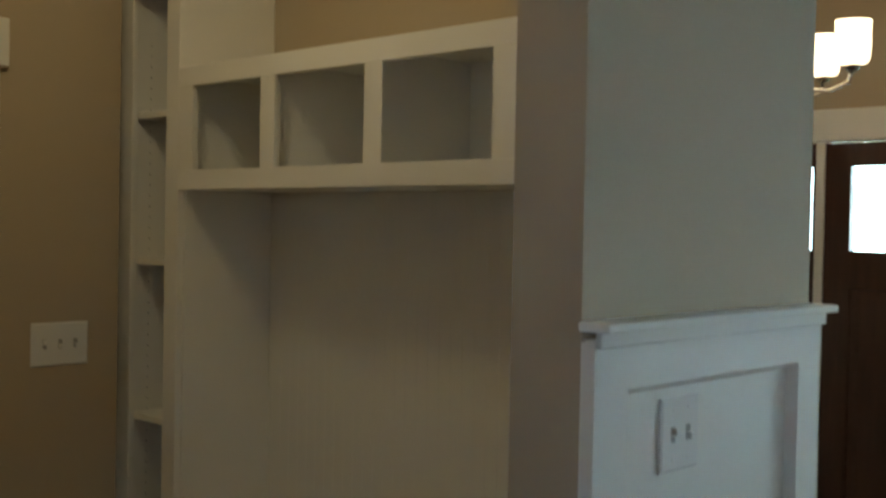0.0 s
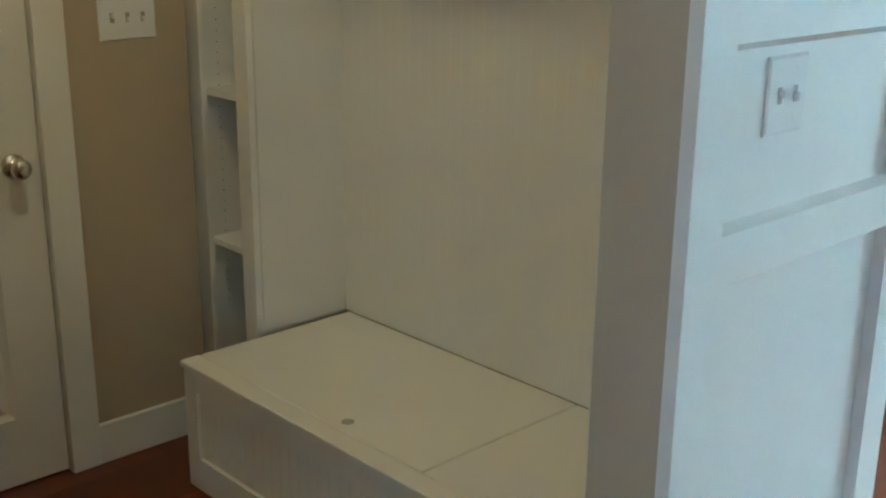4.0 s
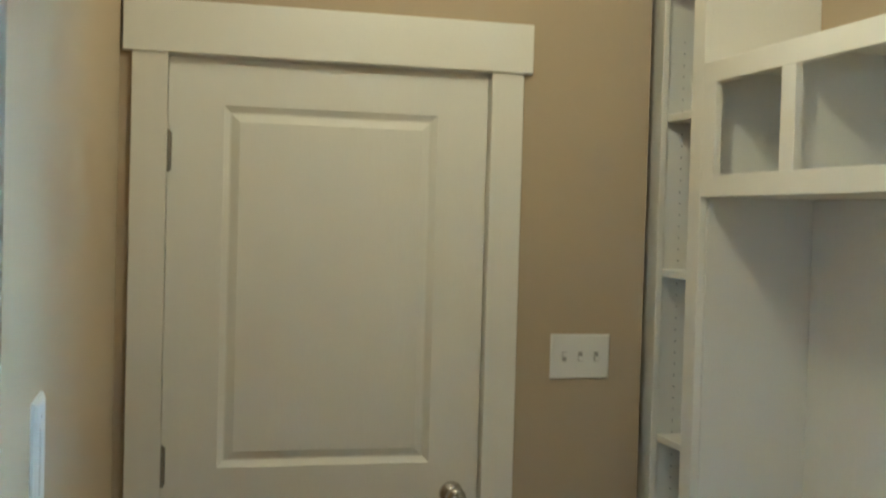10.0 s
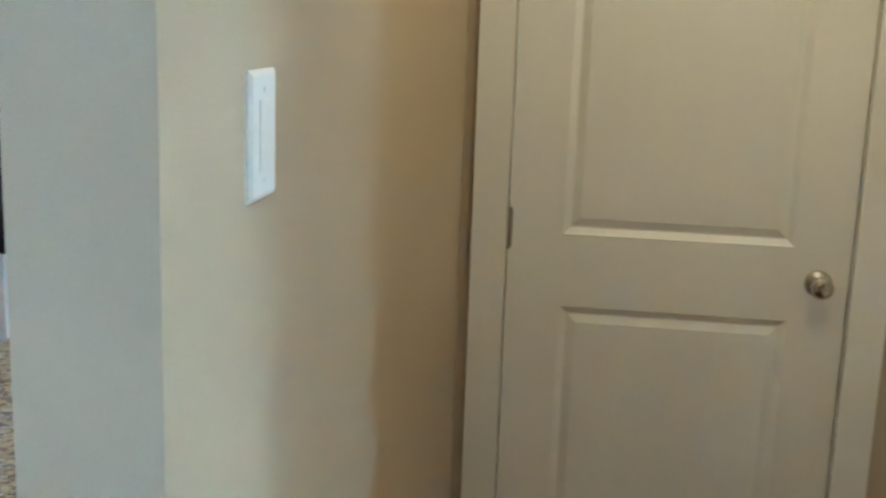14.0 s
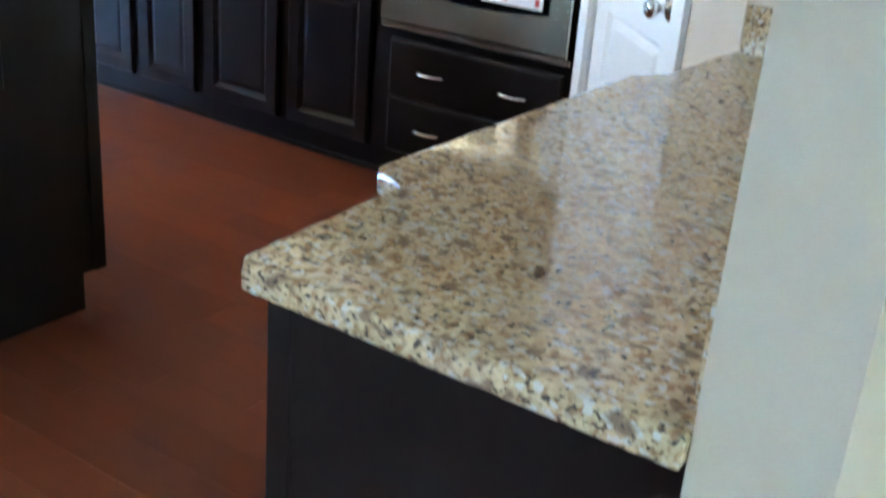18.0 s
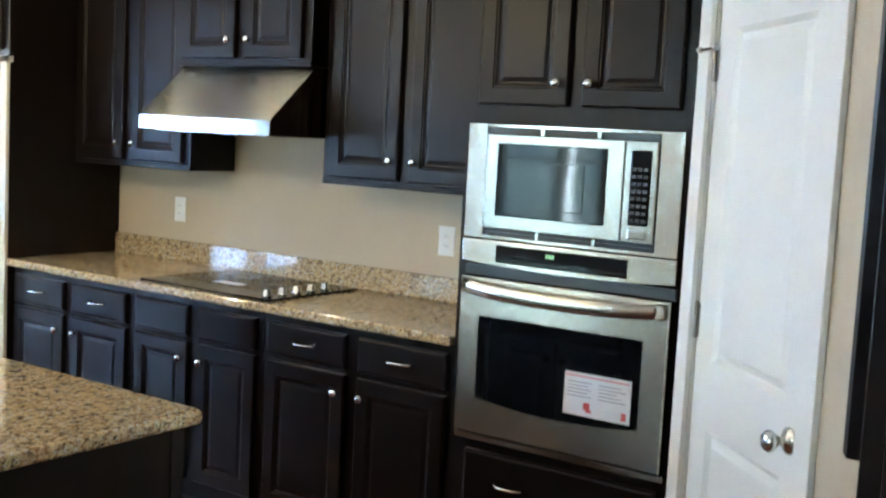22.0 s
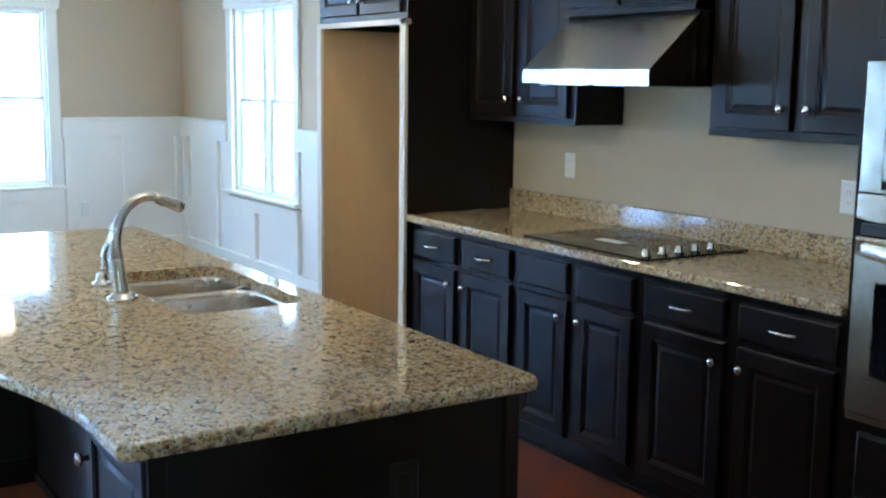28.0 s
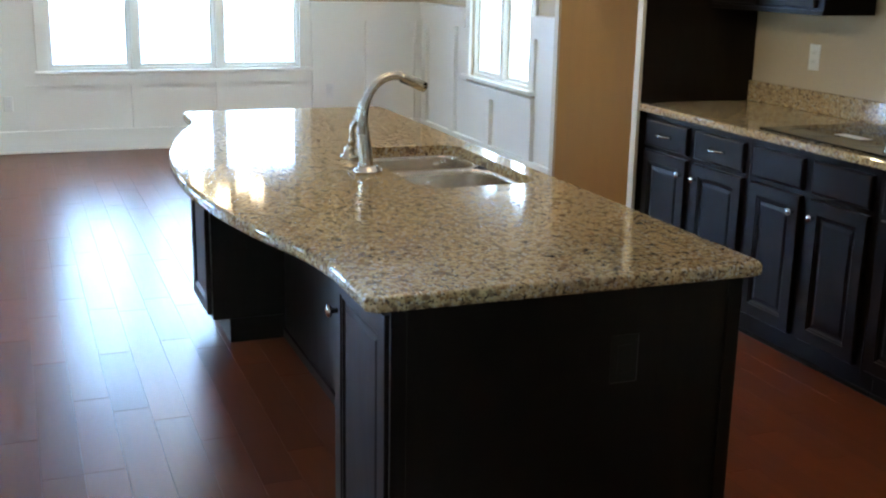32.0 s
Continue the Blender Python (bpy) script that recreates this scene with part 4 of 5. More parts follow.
# fridge bay
fb = thing("fridge_enclosure", at_x(0.345, 7.135, 0), "tall dark espresso fridge bay, empty, with maple inside", "cabinet")
FW, FD = 0.927, XK - 0.345 - 0.002
part("side_panel", box(FW - 0.030, FW - 0.006, 0.0, FD, 0, 2.425), M_CAB, fb)
part("side_panel", box(0.006, 0.030, 0.0, FD, 0, 2.425), M_CAB, fb)
# Both edges carry the window's light in their pale colour.
part("front_edge", box(FW - 0.050, FW, -0.018, -0.001, 0, 1.850, bev=0.001), M_LITEDGE, fb, "pale front edge with window light put into its colour")
part("front_edge", box(0.0, 0.046, -0.018, -0.001, 0, 1.850, bev=0.001), M_LITEDGE, fb, "pale front edge with window light put into its colour")
part("liner", box(0.031, 0.040, 0.0, FD - 0.001, 0.0, 1.820), M_MAPLE, fb, "golden maple inner panel")
part("liner", box(FW - 0.040, FW - 0.031, 0.0, FD - 0.001, 0.0, 1.820), M_MAPLE, fb, "golden maple inner panel")
part("upper_box", box(0.031, FW - 0.031, 0.001, FD, 1.850, 2.425), M_CAB, fb)
part("bottom_rail", box(0.0, FW, -0.018, 0.016, 1.822, 1.849, bev=0.001), M_LITEDGE, fb)
for i in (0, 1):
    cab_door(fb, 0.050 + i * 0.428, 1.880, 0.398, 0.505, (0.368 if i == 0 else 0.030, 0.070))
crown(fb, 0, FW, FD, 2.421, 2.456, True, True)

# pantry door in the diagonal wall
casing("door_casing_2", PAN, 0.075, 0.725, 2.040, "white painted flat casing round the pantry door", head=0.135, cw=0.075, ear=0.016)
panel_door("door_2", PAN @ pose(0.0775, 0.010, 0.008), 0.645, 2.029, "closed white two-panel pantry door with a nickel knob", 0.575, -0.003, hinges=(0.33, 1.10, 1.82))
hs = thing("hinge_stop", PAN @ pose(0.078, 0.0, 1.865), "small nickel hinge-pin door stop", "door stop")
part("rod", tube(bmesh.new(), [(-0.045, -0.024, 0), (0.05, -0.024, 0)], 0.004, 8), M_NICKEL, hs)
part("bumper", lathe(bmesh.new(), [(0.0, 0.0), (0.009, 0.0), (0.009, 0.012), (0.0, 0.012)], pose(-0.045, -0.024, 0, 0, -90), 10), M_PLATE, hs)
part("bumper", lathe(bmesh.new(), [(0.0, 0.0), (0.009, 0.0), (0.009, 0.012), (0.0, 0.012)], pose(0.05, -0.024, 0, 0, 90), 10), M_PLATE, hs)

# ---- desk counter on the divider wall (fronts to +y) ----
YD = 1.557
dk = thing("desk_countertop", pose(0, 0, 0), "polished tan granite counter with a stepped front edge", "countertop")
outline = [(-1.962, YD), (-0.461, YD), (-0.461, 2.106), (-0.785, 2.106), (-0.835, 2.165), (-1.600, 2.165), (-1.622, 2.150), (-1.640, 2.083), (-1.940, 2.083), (-1.962, 2.065)]
part("top", slab(bmesh.new(), outline, 0.883, 0.918, 0.009, 3), M_GRAN, dk)
part("side_splash", box(-0.481, -0.461, YD + 0.001, 2.09, 0.9185, 1.018, bev=0.002), M_GRAN, dk)
part("backsplash", box(-1.90, -0.482, YD, YD + 0.020, 0.9185, 1.018, bev=0.002), M_GRAN, dk)


def desk_unit(x0, x1, yf, label):
    t = thing("desk_cabinet", pose(x1, yf, 0, 0, 0, 180), label, "cabinet", "base cabinets below the desk counter")
    w, dp = x1 - x0, yf - YD - 0.001
    part("body", box(0, w, 0.001, dp, 0.105, 0.882), M_CAB, t)
    part("toe_kick", box(0.0, w - 0.002, 0.065, dp, 0, 0.104), M_CAB, t)
    n = 1 if w < 0.5 else 2
    dw = (w - 0.04 - 0.05 * (n - 1)) / n
    for i in range(n):
        x = 0.02 + i * (dw + 0.05)
        drawer(t, x, 0.722, dw, 0.128, [dw / 2])
        cab_door(t, x, 0.130, dw, 0.570, (0.03 if n == 1 or i else dw - 0.03, 0.5))
    return t


d1 = desk_unit(-1.930, -1.622, 2.040, "narrow dark espresso base cabinet at the end of the desk")
part("end_panel", boxes((0.309, 0.318, -0.002, 0.484, 0.0, 0.882), (0.309, 0.322, -0.004, 0.030, 0.0, 0.882), bev=0.001), M_CAB, d1)
desk_unit(-1.620, -0.820, 2.120, "dark espresso base cabinet in the middle of the desk")
desk_unit(-0.818, -0.465, 2.060, "narrow dark espresso base cabinet beside the pantry wall")

dw = thing("desk_wall_cabinet", pose(-0.840, 1.841, 1.306, 0, 0, 180), "dark espresso wall cabinet over the desk counter", "cabinet", "wall cabinets")
DW, DD = 0.990, 1.841 - YD
part("body", box(0, DW, 0.022, DD, 0, 0.955, bev=0.001), M_CAB, dw)
part("groove", box(0.003, DW - 0.003, 0.019, 0.022, 0.003, 0.950), M_CABIN, dw, "dark joint behind the face frame")
part("face_frame", box(0, DW, 0.001, 0.019, 0, 0.955, bev=0.001), M_CAB, dw)
for k in (0, 1):
    cab_door(dw, 0.028 + k * 0.472, 0.036, 0.462, 0.888, (0.432 if k == 0 else 0.030, 0.07))
crown(dw, 0, DW, DD, 0.951, 1.006)

# ---- island ----


def inset(loop, d):
    """The outline (counter-clockwise) moved inwards by d."""
    k, out = len(loop), []
    for i in range(k):
        a, b, c = Vector(loop[i - 1]), Vector(loop[i]), Vector(loop[(i + 1) % k])
        n1 = Vector((-(b - a).y, (b - a).x)).normalized()
        n2 = Vector((-(c - b).y, (c - b).x)).normalized()
        n = (n1 + n2).normalized()
        out.append(tuple(b + n * (d / max(0.4, n.dot(n1)))))
    return out


def worktop(outline, holes, z0, z1):
    """A stone top with an eased edge and holes cut through it."""
    bm = bmesh.new()
    prof = [(0.008, z0), (0.002, z0 + 0.003), (0.0, z0 + 0.009), (0.0, z1 - 0.012), (0.002, z1 - 0.006), (0.006, z1 - 0.002), (0.012, z1)]
    loops = [[bm.verts.new((x, y, z)) for x, y in inset(outline, d)] for d, z in prof]
    k = len(outline)
    for a, b in zip(loops, loops[1:]):
        for i in range(k):
            bm.faces.new((a[i], a[(i + 1) % k], b[(i + 1) % k], b[i]))
    hl = []
    for h in holes:
        hi, lo = [bm.verts.new((x, y, z1)) for x, y in h], [bm.verts.new((x, y, z0)) for x, y in h]
        for i in range(len(h)):
            bm.faces.new((hi[i], hi[(i + 1) % len(h)], lo[(i + 1) % len(h)], lo[i]))
        hl.append((hi, lo))
    for lp, idx in ((loops[-1], 0), (loops[0], 1)):
        es = [bm.edges.get((lp[i], lp[(i + 1) % k])) for i in range(k)]
        for pair in hl:
            v = pair[idx]
            es += [bm.edges.get((v[i], v[(i + 1) % len(v)])) for i in range(len(v))]
        bmesh.ops.triangle_fill(bm, use_beauty=True, edges=es)
    return bm


def rounded_rect(x0, x1, y0, y1, r, n=6):
    out = []
    for cx, cy, a0 in ((x1 - r, y0 + r, -90), (x1 - r, y1 - r, 0), (x0 + r, y1 - r, 90), (x0 + r, y0 + r, 180)):
        for i in range(n + 1):
            a = radians(a0 + 90 * i / n)
            out.append((cx + r * math.cos(a), cy + r * math.sin(a)))
    return out


IX1, IX0, IY0, IY1 = -0.915, -1.868, 3.535, 6.400


def island_left(y):
    u = (y - 4.93) / 1.02
    b = 0.170 * max(0.0, 1 - u * u)
    far_end = 0.050 * min(1.0, max(0.0, (y - 5.85) / 0.25))
    return IX0 + far_end - b - 0.012 * math.exp(-((abs(u) - 1.0) / 0.06) ** 2)


left = [(island_left(IY1 - (IY1 - IY0) * i / 60), IY1 - (IY1 - IY0) * i / 60) for i in range(61)]
left[0] = (IX0 + 0.065, IY1)
outline = [(IX1 - 0.03, IY0), (IX1 - 0.008, IY0 + 0.008), (IX1, IY0 + 0.03), (IX1, IY1 - 0.02), (IX1 - 0.02, IY1)] + left[:-1] + [(IX0, IY0 + 0.020), (IX0 + 0.02, IY0)]
SINK = (-1.388, -0.996, 4.532, 5.275)
isl_top = thing("island_countertop", pose(0, 0, 0), "polished tan granite island top with a curved overhang", "countertop")
part("top", worktop(outline, [rounded_rect(*SINK, 0.085, 8)], 0.883, 0.918), M_GRAN, isl_top, smooth=False)

sk = thing("kitchen_sink", pose(0, 0, 0), "undermount stainless steel double-bowl sink", "sink")
BOWL = [(-0.012, 0.8824), (0.000, 0.8824), (0.004, 0.8822), (0.007, 0.880), (0.009, 0.876), (0.010, 0.868), (0.014, 0.74), (0.016, 0.715), (0.020, 0.702), (0.028, 0.694), (0.040, 0.690), (0.055, 0.689), (0.09, 0.688)]
for y0, y1 in ((SINK[2] - 0.004, 4.978), (5.002, SINK[3] + 0.004)):
    bm = bmesh.new()
    prev = None
    for d, z in BOWL:
        cur = [bm.verts.new((x, y, z)) for x, y in inset(rounded_rect(SINK[0] - 0.004, SINK[1] + 0.004, y0, y1, 0.085, 8), d)]
        if prev:
            for i in range(len(cur)):
                bm.faces.new((prev[i], prev[(i + 1) % len(cur)], cur[(i + 1) % len(cur)], cur[i]))
        prev = cur
    bm.faces.new(prev)
    bowl = part("bowl", bm, M_SINK, sk, "", True)
    part("drain", lathe(bmesh.new(), [(0.0, 0.6885), (0.03, 0.6885), (0.040, 0.691), (0.045, 0.690), (0.046, 0.6885)], Matrix.Translation((-1.19, (y0 + y1) / 2, 0.0)), 20), M_STEEL2, bowl, "", True)

fc = thing("kitchen_faucet", pose(-1.462, 4.835, 0.9185), "brushed nickel gooseneck kitchen faucet with a pull-out head", "faucet")
part("base", lathe(bmesh.new(), [(0.0, 0.0), (0.044, 0.0), (0.045, 0.004), (0.043, 0.009), (0.036, 0.012), (0.034, 0.018), (0.028, 0.022), (0.0, 0.022)], None, 28), M_NICKEL, fc, "", True)
pts, rad = [], []
for i in range(37):
    a = i / 36
    if a < 0.40:
        s = a / 0.40
        pts.append((-0.006 - 0.012 * s, 0, 0.015 + 0.145 * s))
    else:
        th = radians(180 - 104 * (a - 0.40) / 0.60)
        pts.append((0.086 + 0.104 * math.cos(th), 0, 0.160 + 0.140 * math.sin(th)))
    rad.append(0.025 - 0.0115 * min(1, a / 0.62))
part("spout", tube(bmesh.new(), pts, rad, 18), M_NICKEL, fc, "", True)
e = Vector(pts[-1])
dd = Vector((0.91, 0, -0.41)).normalized()
part("spray_head", tube(bmesh.new(), [e - dd * 0.014, e + dd * 0.012, e + dd * 0.040, e + dd * 0.066, e + dd * 0.084, e + dd * 0.088], [0.0133, 0.0142, 0.0165, 0.0180, 0.0160, 0.009], 18), M_NICKEL, fc, "", True)
part("spray_trigger", tube(bmesh.new(), [e + dd * 0.002 + Vector((-0.007, 0, -0.010)), e + dd * 0.034 + Vector((-0.007, 0, -0.011))], [0.006, 0.005], 8), M_DARKP, fc, "", True)
part("neck_ring", lathe(bmesh.new(), [(0.0195, 0.0), (0.0225, 0.001), (0.0225, 0.004), (0.0195, 0.005)], pose(-0.017, 0, 0.118), 20), M_NICKEL, fc, "", True)

fh = thing("faucet_handle", pose(-1.449, 5.090, 0.9185), "brushed nickel lever handle beside the kitchen faucet", "faucet handle")
part("base", lathe(bmesh.new(), [(0.0, 0.0), (0.030, 0.0), (0.031, 0.005), (0.026, 0.010), (0.019, 0.014), (0.017, 0.034), (0.014, 0.040), (0.0, 0.042)], None, 22), M_NICKEL, fh, "", True)
part("lever", tube(bmesh.new(), [(0.006, 0.0, 0.034), (0.012, 0.0, 0.060), (0.008, 0.0, 0.086), (0.010, 0.0, 0.106), (0.026, -0.002, 0.128), (0.034, -0.004, 0.158), (0.040, -0.006, 0.192)], [0.013, 0.010, 0.008, 0.009, 0.010, 0.009, 0.006], 12), M_NICKEL, fh, "", True)

# island cabinets: end units to the room, knee space between, cabinets to the cooktop wall
ib = thing("kitchen_island", pose(0, 0, 0), "dark espresso island base with a knee space under the overhang", "kitchen island")
IB0, IB1, IYB0, IYB1 = -1.462, -0.950, 3.580, 6.360
part("core", boxes((IB0, IB1 - 0.002, IYB0 + 0.022, 4.495, 0.105, 0.882), (IB0, IB1 - 0.002, 5.315, IYB1 - 0.002, 0.105, 0.882), (IB0, IB1 - 0.002, 4.495, 5.315, 0.105, 0.650), (IB0, IB0 + 0.020, 4.495, 5.315, 0.650, 0.882), (IB1 - 0.020, IB1 - 0.002, 4.495, 5.315, 0.650, 0.882), (IB0, IB1 - 0.072, IYB0 + 0.022, IYB1 - 0.002, 0.0, 0.104)), M_CAB, ib)
part("end_panel", boxes((-1.800, IB1 - 0.070, IYB0, IYB0 + 0.020, 0.0, 0.882), (IB1 - 0.070, IB1, IYB0, IYB0 + 0.020, 0.105, 0.882)), M_CAB, ib)
part("end_trim", box(-1.806, -1.770, IYB0 - 0.006, IYB0 - 0.001, 0.0, 0.882, bev=0.001), M_CAB, ib)
part("end_trim", box(IB1 - 0.036, IB1 + 0.002, IYB0 - 0.006, IYB0 - 0.001, 0.105, 0.882, bev=0.001), M_CAB, ib)
part("knee_panel", box(IB0 - 0.012, IB0 - 0.001, 4.040, 5.960, 0.0, 0.882), M_CAB, ib)
part("knee_baseboard", box(IB0 - 0.026, IB0 - 0.013, 4.040, 5.960, 0.0, 0.045, bev=0.004), M_CAB, ib)


def island_end(y0, y1, label):
    t = thing("island_cabinet", at_x(-1.782, y1, 0), label, "cabinet", "island end cabinets")
    w = y1 - y0
    part("body", box(0, w, 0.001, 0.305, 0.105, 0.882), M_CAB, t)
    part("toe_kick", box(0, w, 0.070, 0.305, 0, 0.104), M_CAB, t)
    return t


c1 = island_end(3.602, 4.038, "dark espresso island end cabinet with one panelled door")
cab_door(c1, 0.018, 0.125, 0.396, 0.725, (0.030, 0.625))
c2 = island_end(5.962, 6.358, "dark espresso island end cabinet facing the breakfast area")
cab_door(c2, 0.018, 0.125, 0.360, 0.725, (0.330, 0.625))
io = thing("power_outlet", pose(-1.249, IYB0, 0.707), "dark outlet plate on the island end panel", "outlet")
part("plate", rings(bmesh.new(), -0.035, -0.057, 0.070, 0.114, [(0, 0), (0, 0.001), (0.003, 0.003), (0.006, 0.003)]), M_CABPLATE, io)
part("socket", rings(bmesh.new(), -0.018, -0.034, 0.036, 0.068, [(0, 0.0028), (0, 0.0040), (0.002, 0.0045)]), M_CABPLATE, io)
# island doors towards the cooktop
for i in range(4):
    t = thing("island_drawer_unit", pose(IB1, 3.640 + i * 0.672, 0, 0, 0, 90), "dark espresso island cabinet facing the cooktop", "cabinet", "island cabinets facing the cooktop")
    drawer(t, 0.02, 0.722, 0.60, 0.128, [0.30], 0.0)
    cab_door(t, 0.02, 0.13, 0.29, 0.57, (0.26, 0.5), 0.0)
    cab_door(t, 0.33, 0.13, 0.29, 0.57, (0.03, 0.5), 0.0)

# bowl pendants over the island
def bowl_pendant(x, y):
    t = thing("bowl_pendant", pose(x, y, CEIL), "glowing alabaster bowl pendant over the island", "pendant light", "pendants over the island")
    part("canopy", lathe(bmesh.new(), [(0.0, 0.0), (0.07, 0.0), (0.065, -0.02), (0.0, -0.03)]), M_NICKEL, t, "", True)
    part("rod", tube(bmesh.new(), [(0, 0, -0.02), (0, 0, -0.80)], 0.007, 10), M_NICKEL, t, "", True)
    part("bowl", lathe(bmesh.new(), [(0.0, -0.820), (0.12, -0.815), (0.19, -0.800), (0.225, -0.765), (0.235, -0.715), (0.228, -0.715), (0.215, -0.760), (0.18, -0.790), (0.0, -0.808)], None, 32), M_BOWL, t, "", True)
    part("finial", lathe(bmesh.new(), [(0.0, -0.85), (0.010, -0.842), (0.012, -0.832), (0.022, -0.826), (0.022, -0.818), (0.0, -0.818)]), M_NICKEL, t, "", True)


bowl_pendant(-1.42, 4.49)
bowl_pendant(-1.42, 5.72)

# recessed lights over the aisle
for y in (5.75, 6.56):
    t = thing("recessed_light", pose(-0.10, y, CEIL), "small round recessed ceiling light over the kitchen aisle", "ceiling light", "recessed lights over the aisle")
    part("trim_ring", lathe(bmesh.new(), [(0.055, -0.001), (0.055, -0.004), (0.085, -0.006), (0.092, -0.003), (0.092, -0.001)], None, 28), M_TRIM, t, "", True)
    part("lens", lathe(bmesh.new(), [(0.0, -0.003), (0.054, -0.003), (0.054, -0.001), (0.0, -0.001)], None, 24), M_BOWL, t, "glowing round lens")
    can = bpy.data.lights.new("aisle_lamp", "SPOT")
    can.energy, can.shadow_soft_size, can.spot_size, can.spot_blend, can.color = 26, 0.045, radians(130), 0.5, WARM
    new("aisle_lamp", can).location = (-0.10, y, CEIL - 0.012)

# ---- breakfast end ----


def board(bm, x0, x1, z0, z1, d=0.018):
    bx(bm, x0, x1, -d, -0.001, z0, z1, bev=0.002)


def window_unit(name, m, w, z0, z1, cols, label, mullion=0.0):
    """A double-hung window in an opening w wide: jamb, sashes, check rail, panes; front to -y, left edge at the origin."""
    t = thing(name, m, label, "window", kind="structure")
    part("window_frame", boxes((0, 0.014, 0.02, 0.13, z0, z1), (w - 0.014, w, 0.02, 0.13, z0, z1), (0.014, w - 0.014, 0.02, 0.13, z1 - 0.02, z1), (0.014, w - 0.014, 0.02, 0.13, z0, z0 + 0.018)), M_TRIM, t)
    zm = (z0 + z1) / 2
    cw = (w - 0.028 - mullion * (cols - 1)) / cols
    for c in range(cols):
        x0 = 0.014 + c * (cw + mullion)
        if c and mullion:
            part("mullion", box(x0 - mullion + 0.001, x0 - 0.001, 0.012, 0.13, z0 + 0.019, z1 - 0.021, bev=0.003), M_TRIM, t)
        for a, b, y in ((z0 + 0.018, zm + 0.012, 0.055), (zm - 0.012, z1 - 0.02, 0.085)):
            s = part("sash", boxes((x0, x0 + 0.022, y, y + 0.028, a, b), (x0 + cw - 0.022, x0 + cw, y, y + 0.028, a, b), (x0 + 0.022, x0 + cw - 0.022, y, y + 0.028, a, a + 0.028), (x0 + 0.022, x0 + cw - 0.022, y, y + 0.028, b - 0.024, b)), M_TRIM, t)
            g = part("pane", box(x0 + 0.020, x0 + cw - 0.020, y + 0.012, y + 0.016, a + 0.026, b - 0.022), M_GLASS, s, "clear window glass")
            g.visible_shadow = False
    return t


for i, (a, b) in enumerate(FAR_WINS):
    window_unit("window_%d" % (i + 1), pose(a, YF, 0), b - a, 0.655, 2.08, 1, "white double-hung window in the breakfast wall, bright outside")
window_unit("window_4", at_x(XK, SIDE_WIN[1], 0), SIDE_WIN[1] - SIDE_WIN[0], SIDE_WIN[2], SIDE_WIN[3], 2, "white twin double-hung window beside the fridge bay, bright outside", 0.070)

window_unit("window_10", pose(DINING_WIN[0], YF, 0), DINING_WIN[1] - DINING_WIN[0], DINING_WIN[2], DINING_WIN[3], 1, "white double-hung dining window, blue sky outside")
pd = thing("patio_door", pose(PATIO[0], YF, 0), "white framed glass patio door, bright outside", "door", kind="structure")
PW = PATIO[1] - PATIO[0]
for k in (0, 1):
    a, c = k * PW / 2 + 0.01, (k + 1) * PW / 2 - 0.01
    leaf = part("leaf", boxes((a, a + 0.125, 0.03, 0.07, 0.03, 2.07), (c - 0.125, c, 0.03, 0.07, 0.03, 2.07), (a + 0.125, c - 0.125, 0.03, 0.07, 0.03, 0.25), (a + 0.125, c - 0.125, 0.03, 0.07, 1.96, 2.07)), M_TRIM, pd)
    g = part("pane", box(a + 0.123, c - 0.123, 0.048, 0.052, 0.24, 1.97), M_GLASS, leaf, "clear door glass")
    g.visible_shadow = False
for k, w, cols in (("window_5", LIVING_WIN, 1), ("window_8", LIVING_WIN2, 1), ("window_9", LIVING_WIN3, 1)):
    window_unit(k, pose(-7.45, w[0], 0, 0, 0, 90), w[1] - w[0], w[2], w[3], cols, "white living room window, bright outside")
# Added window, out of view, in the opening for the niche's fill light.
window_unit("window_7", pose(-7.45, FILL_WIN[0], 0, 0, 0, 90), FILL_WIN[1] - FILL_WIN[0], FILL_WIN[2], FILL_WIN[3], 3, "unseen high white window added to light the hall niche")
# Added window, out of view, that lets light onto the pier.
window_unit("window_6", pose(PIER_FILL_WIN[1], -3.0, 0, 0, 0, 180), PIER_FILL_WIN[1] - PIER_FILL_WIN[0], PIER_FILL_WIN[2], PIER_FILL_WIN[3], 2, "unseen white front window added to light the panelled pier")
window_unit("window_11", pose(FRONT_WIN2[1], -3.0, 0, 0, 0, 180), FRONT_WIN2[1] - FRONT_WIN2[0], FRONT_WIN2[2], FRONT_WIN2[3], 1, "narrow unseen white front window added to light the panelled pier")

fwn = thing("window_casing_far", pose(0, YF, 0), "white painted casing round three windows", "window casing", kind="structure")
X0, X1 = FAR_WINS[0][0], FAR_WINS[2][1]
part("side_casing", box(X0 - 0.092, X0, -0.022, -0.001, 0.655, 2.08, bev=0.002), M_TRIM, fwn)
part("side_casing", box(X1, X1 + 0.092, -0.022, -0.001, 0.655, 2.08, bev=0.002), M_TRIM, fwn)
for a, b in ((FAR_WINS[0][1], FAR_WINS[1][0]), (FAR_WINS[1][1], FAR_WINS[2][0])):
    part("mullion_casing", box(a, b, -0.022, -0.001, 0.655, 2.08, bev=0.002), M_TRIM, fwn)
part("head_casing", box(X0 - 0.115, X1 + 0.115, -0.030, -0.001, 2.08, 2.21, bev=0.003), M_TRIM, fwn)
part("window_sill", box(X0 - 0.11, X1 + 0.11, -0.060, -0.001, 0.628, 0.655, bev=0.006, seg=2), M_TRIM, fwn)

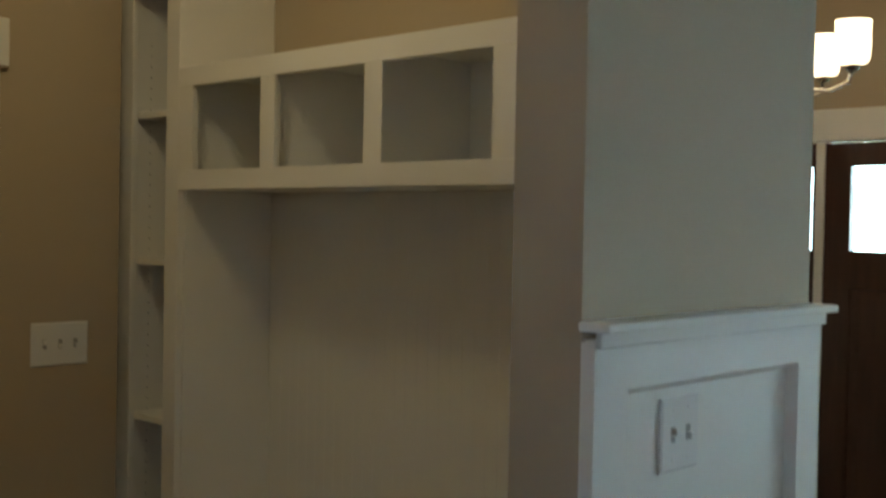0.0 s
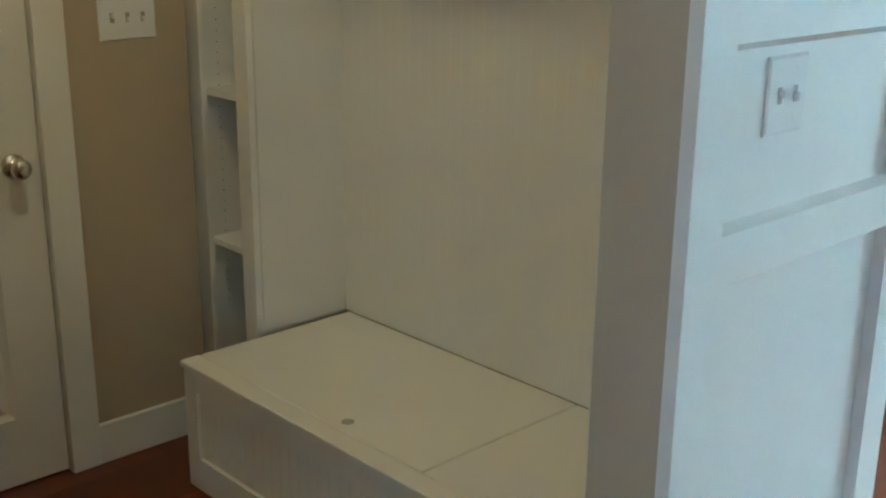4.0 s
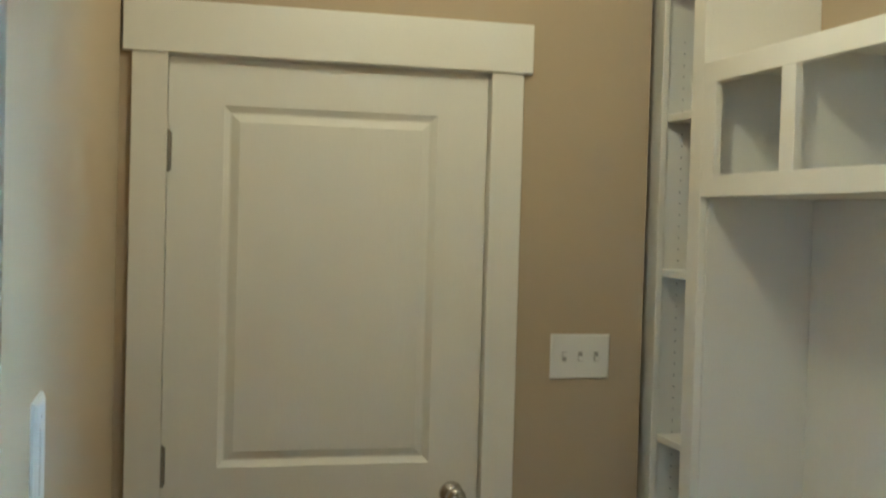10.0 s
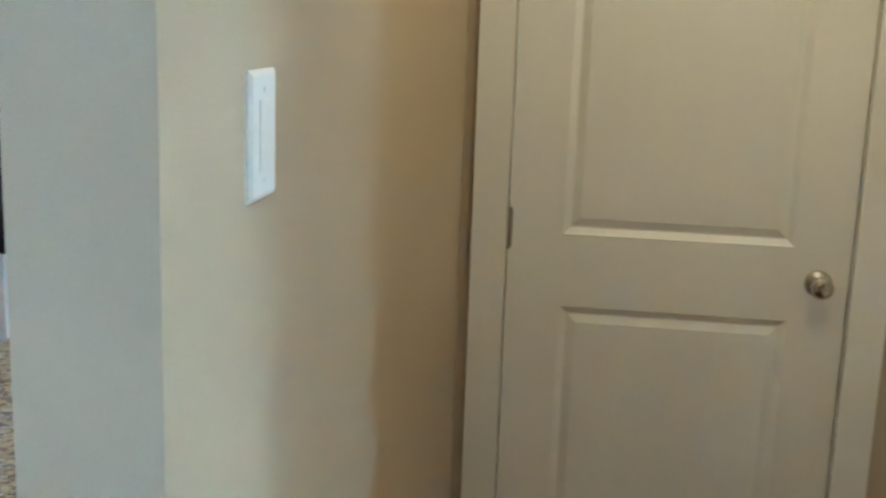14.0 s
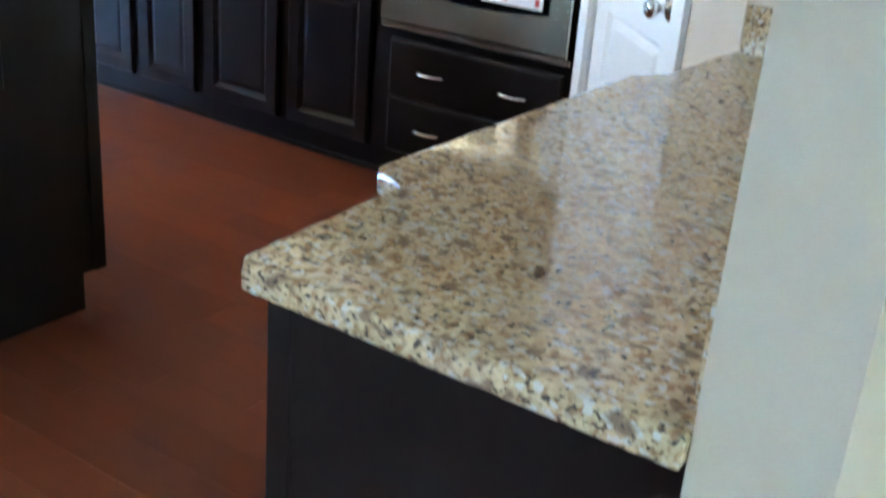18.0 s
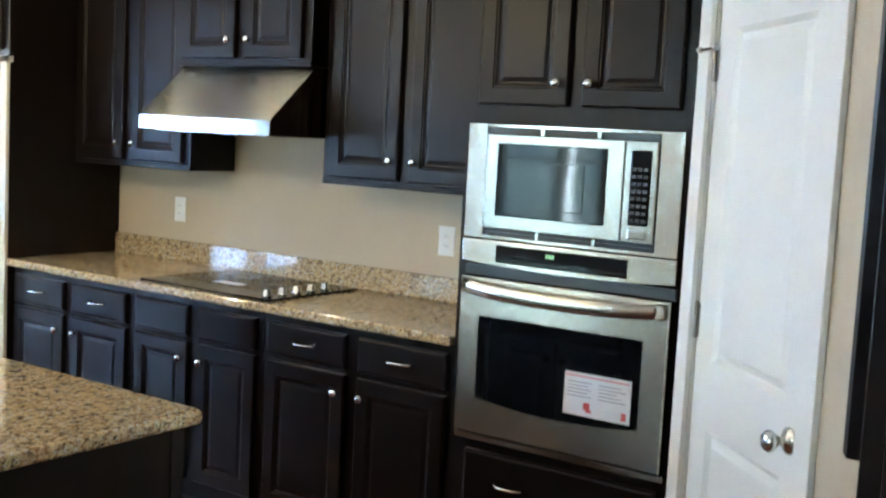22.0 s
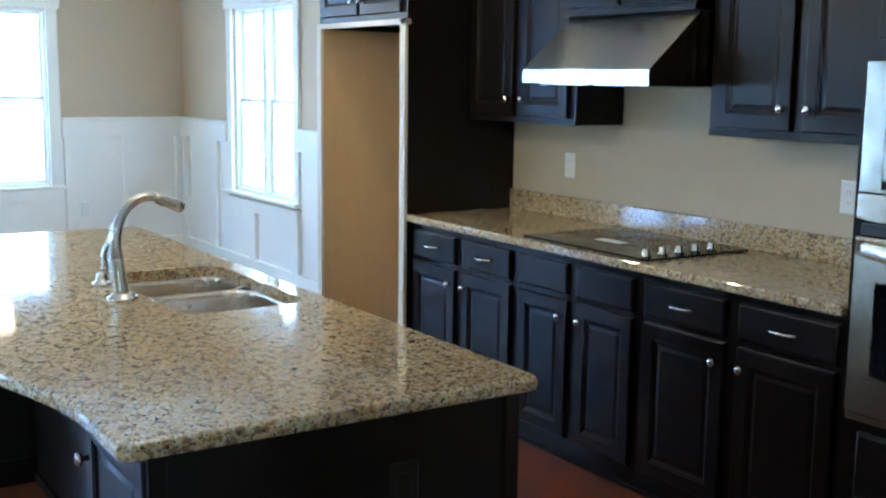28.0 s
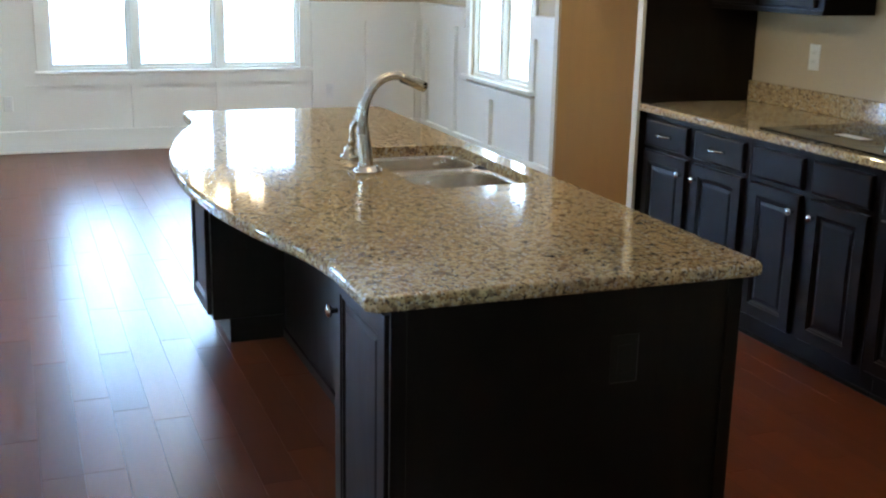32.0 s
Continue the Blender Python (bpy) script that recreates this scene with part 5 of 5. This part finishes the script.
swn = thing("window_casing_side", at_x(XK, SIDE_WIN[1], 0), "white painted casing round the side window", "window casing", kind="structure")
W = SIDE_WIN[1] - SIDE_WIN[0]
part("side_casing", box(-0.092, 0, -0.022, -0.001, 0.68, 2.08, bev=0.002), M_TRIM, swn)
part("side_casing", box(W, W + 0.092, -0.022, -0.001, 0.68, 2.08, bev=0.002), M_TRIM, swn)
part("head_casing", box(-0.115, W + 0.115, -0.030, -0.001, 2.08, 2.21, bev=0.003), M_TRIM, swn)
part("window_sill", box(-0.11, W + 0.11, -0.060, -0.001, 0.653, 0.680, bev=0.006, seg=2), M_TRIM, swn)


def wainscot(name, m, x0, x1, gap, battens, label):
    """Board-and-batten panelling from x0 to x1, left free of the window between gap = (a, b); battens: centres of the upright boards."""
    t = thing(name, m, label, "wainscot", kind="structure")
    ga, gb = gap
    for a, b, zt in ((x0, ga, 1.19), (ga, gb, 0.627), (gb, x1, 1.19)):
        part("backing", box(a, b, -0.005, -0.001, 0.0, zt), M_TRIM, t)
    for a, b in ((x0, ga), (gb, x1)):
        part("top_rail", box(a, b, -0.038, -0.006, 1.050, 1.175), M_TRIM, t)
        part("cap_rail", box(a, b, -0.062, -0.001, 1.191, 1.212, bev=0.004), M_TRIM, t)
        part("apron", box(a, b, -0.044, -0.006, 1.1755, 1.1905), M_TRIM, t)
    part("under_rail", box(ga, gb, -0.038, -0.006, 0.540, 0.627), M_TRIM, t)
    part("baseboard", box(x0, x1, -0.040, -0.006, 0.0, 0.178, bev=0.002), M_TRIM, t)
    part("shoe_moulding", box(x0, x1, -0.054, -0.0405, 0.0, 0.018, bev=0.004), M_TRIM, t)
    for c in battens:
        ins = ga - 0.05 < c < gb + 0.05
        part("batten", box(c - 0.053, c + 0.053, -0.038, -0.006, 0.1785, 0.540 if ins else 1.050), M_TRIM, t)
    return t


wainscot("wainscot_far", pose(0, YF, 0), -3.04, XK - 0.002, (X0 - 0.094, X1 + 0.094), [-2.95, -2.34, -1.516, -0.824, 0.012, 0.497, 0.955], "white board-and-batten wainscot below the breakfast windows")
wainscot("wainscot_side", at_x(XK, YF, 0), 0.040, YF - 7.14, (YF - SIDE_WIN[1] - 0.094, YF - SIDE_WIN[0] + 0.094), [0.14, 0.81, 1.56, 2.31, 3.0, 3.6], "white board-and-batten wainscot below the side window")
wall_plate("power_outlet", pose(0.120, YF - 0.006, 0.445), 0.072, 0.118, "o", "white power outlet on white wainscot", "outlet")
wall_plate("power_outlet", pose(-2.525, YF - 0.006, 0.40), 0.072, 0.118, "o", "white power outlet on white wainscot", "outlet")
chandelier("dining_chandelier", pose(-1.275, 9.08, CEIL), "nickel breakfast chandelier with lit glass shades", 6, 0.33, 1.025, 0.63, 0.70)
bulb("dining_bulb", (-1.275, 9.08, 2.05), 36, 0.12)
bulb("island_bulb", (-1.42, 4.49, 2.16), 26, 0.07)
bulb("island_bulb", (-1.42, 5.72, 2.16), 26, 0.07)

# ---- floor planks, last ----
floor = new("floor")
tagged(floor, "dark reddish-brown hardwood plank floor", "floor", kind="structure")
plank_meshes = [mesh_of("plank", plank_bm(bmesh.new(), 0, 0, PL_W, ln), M_FLOOR) for ln in LENGTHS]
rng = random.Random(7)
far = bmesh.new()
x = -7.45
count = 0
while x < XK:
    w = min(PL_W, XK - x)
    y = -3.0 - rng.random()
    while y < YF:
        k = rng.randrange(4)
        ln = LENGTHS[k]
        if w == PL_W and -3.3 < x < -0.2 and 2.0 < y < 10.6 and count < 300 and not (-1.4 < x < -1.05 and 3.7 < y < 5.2):
            p = new("plank", plank_meshes[k])
            p.parent = floor
            p.location = (x, y, 0)
            count += 1
        else:
            plank_bm(far, x, y, w, ln)
        y += ln
    x += PL_W
rest = new("planks_joined", mesh_of("planks_joined", far, M_FLOOR2))
rest.parent = floor
rest["kind"] = "stuff"
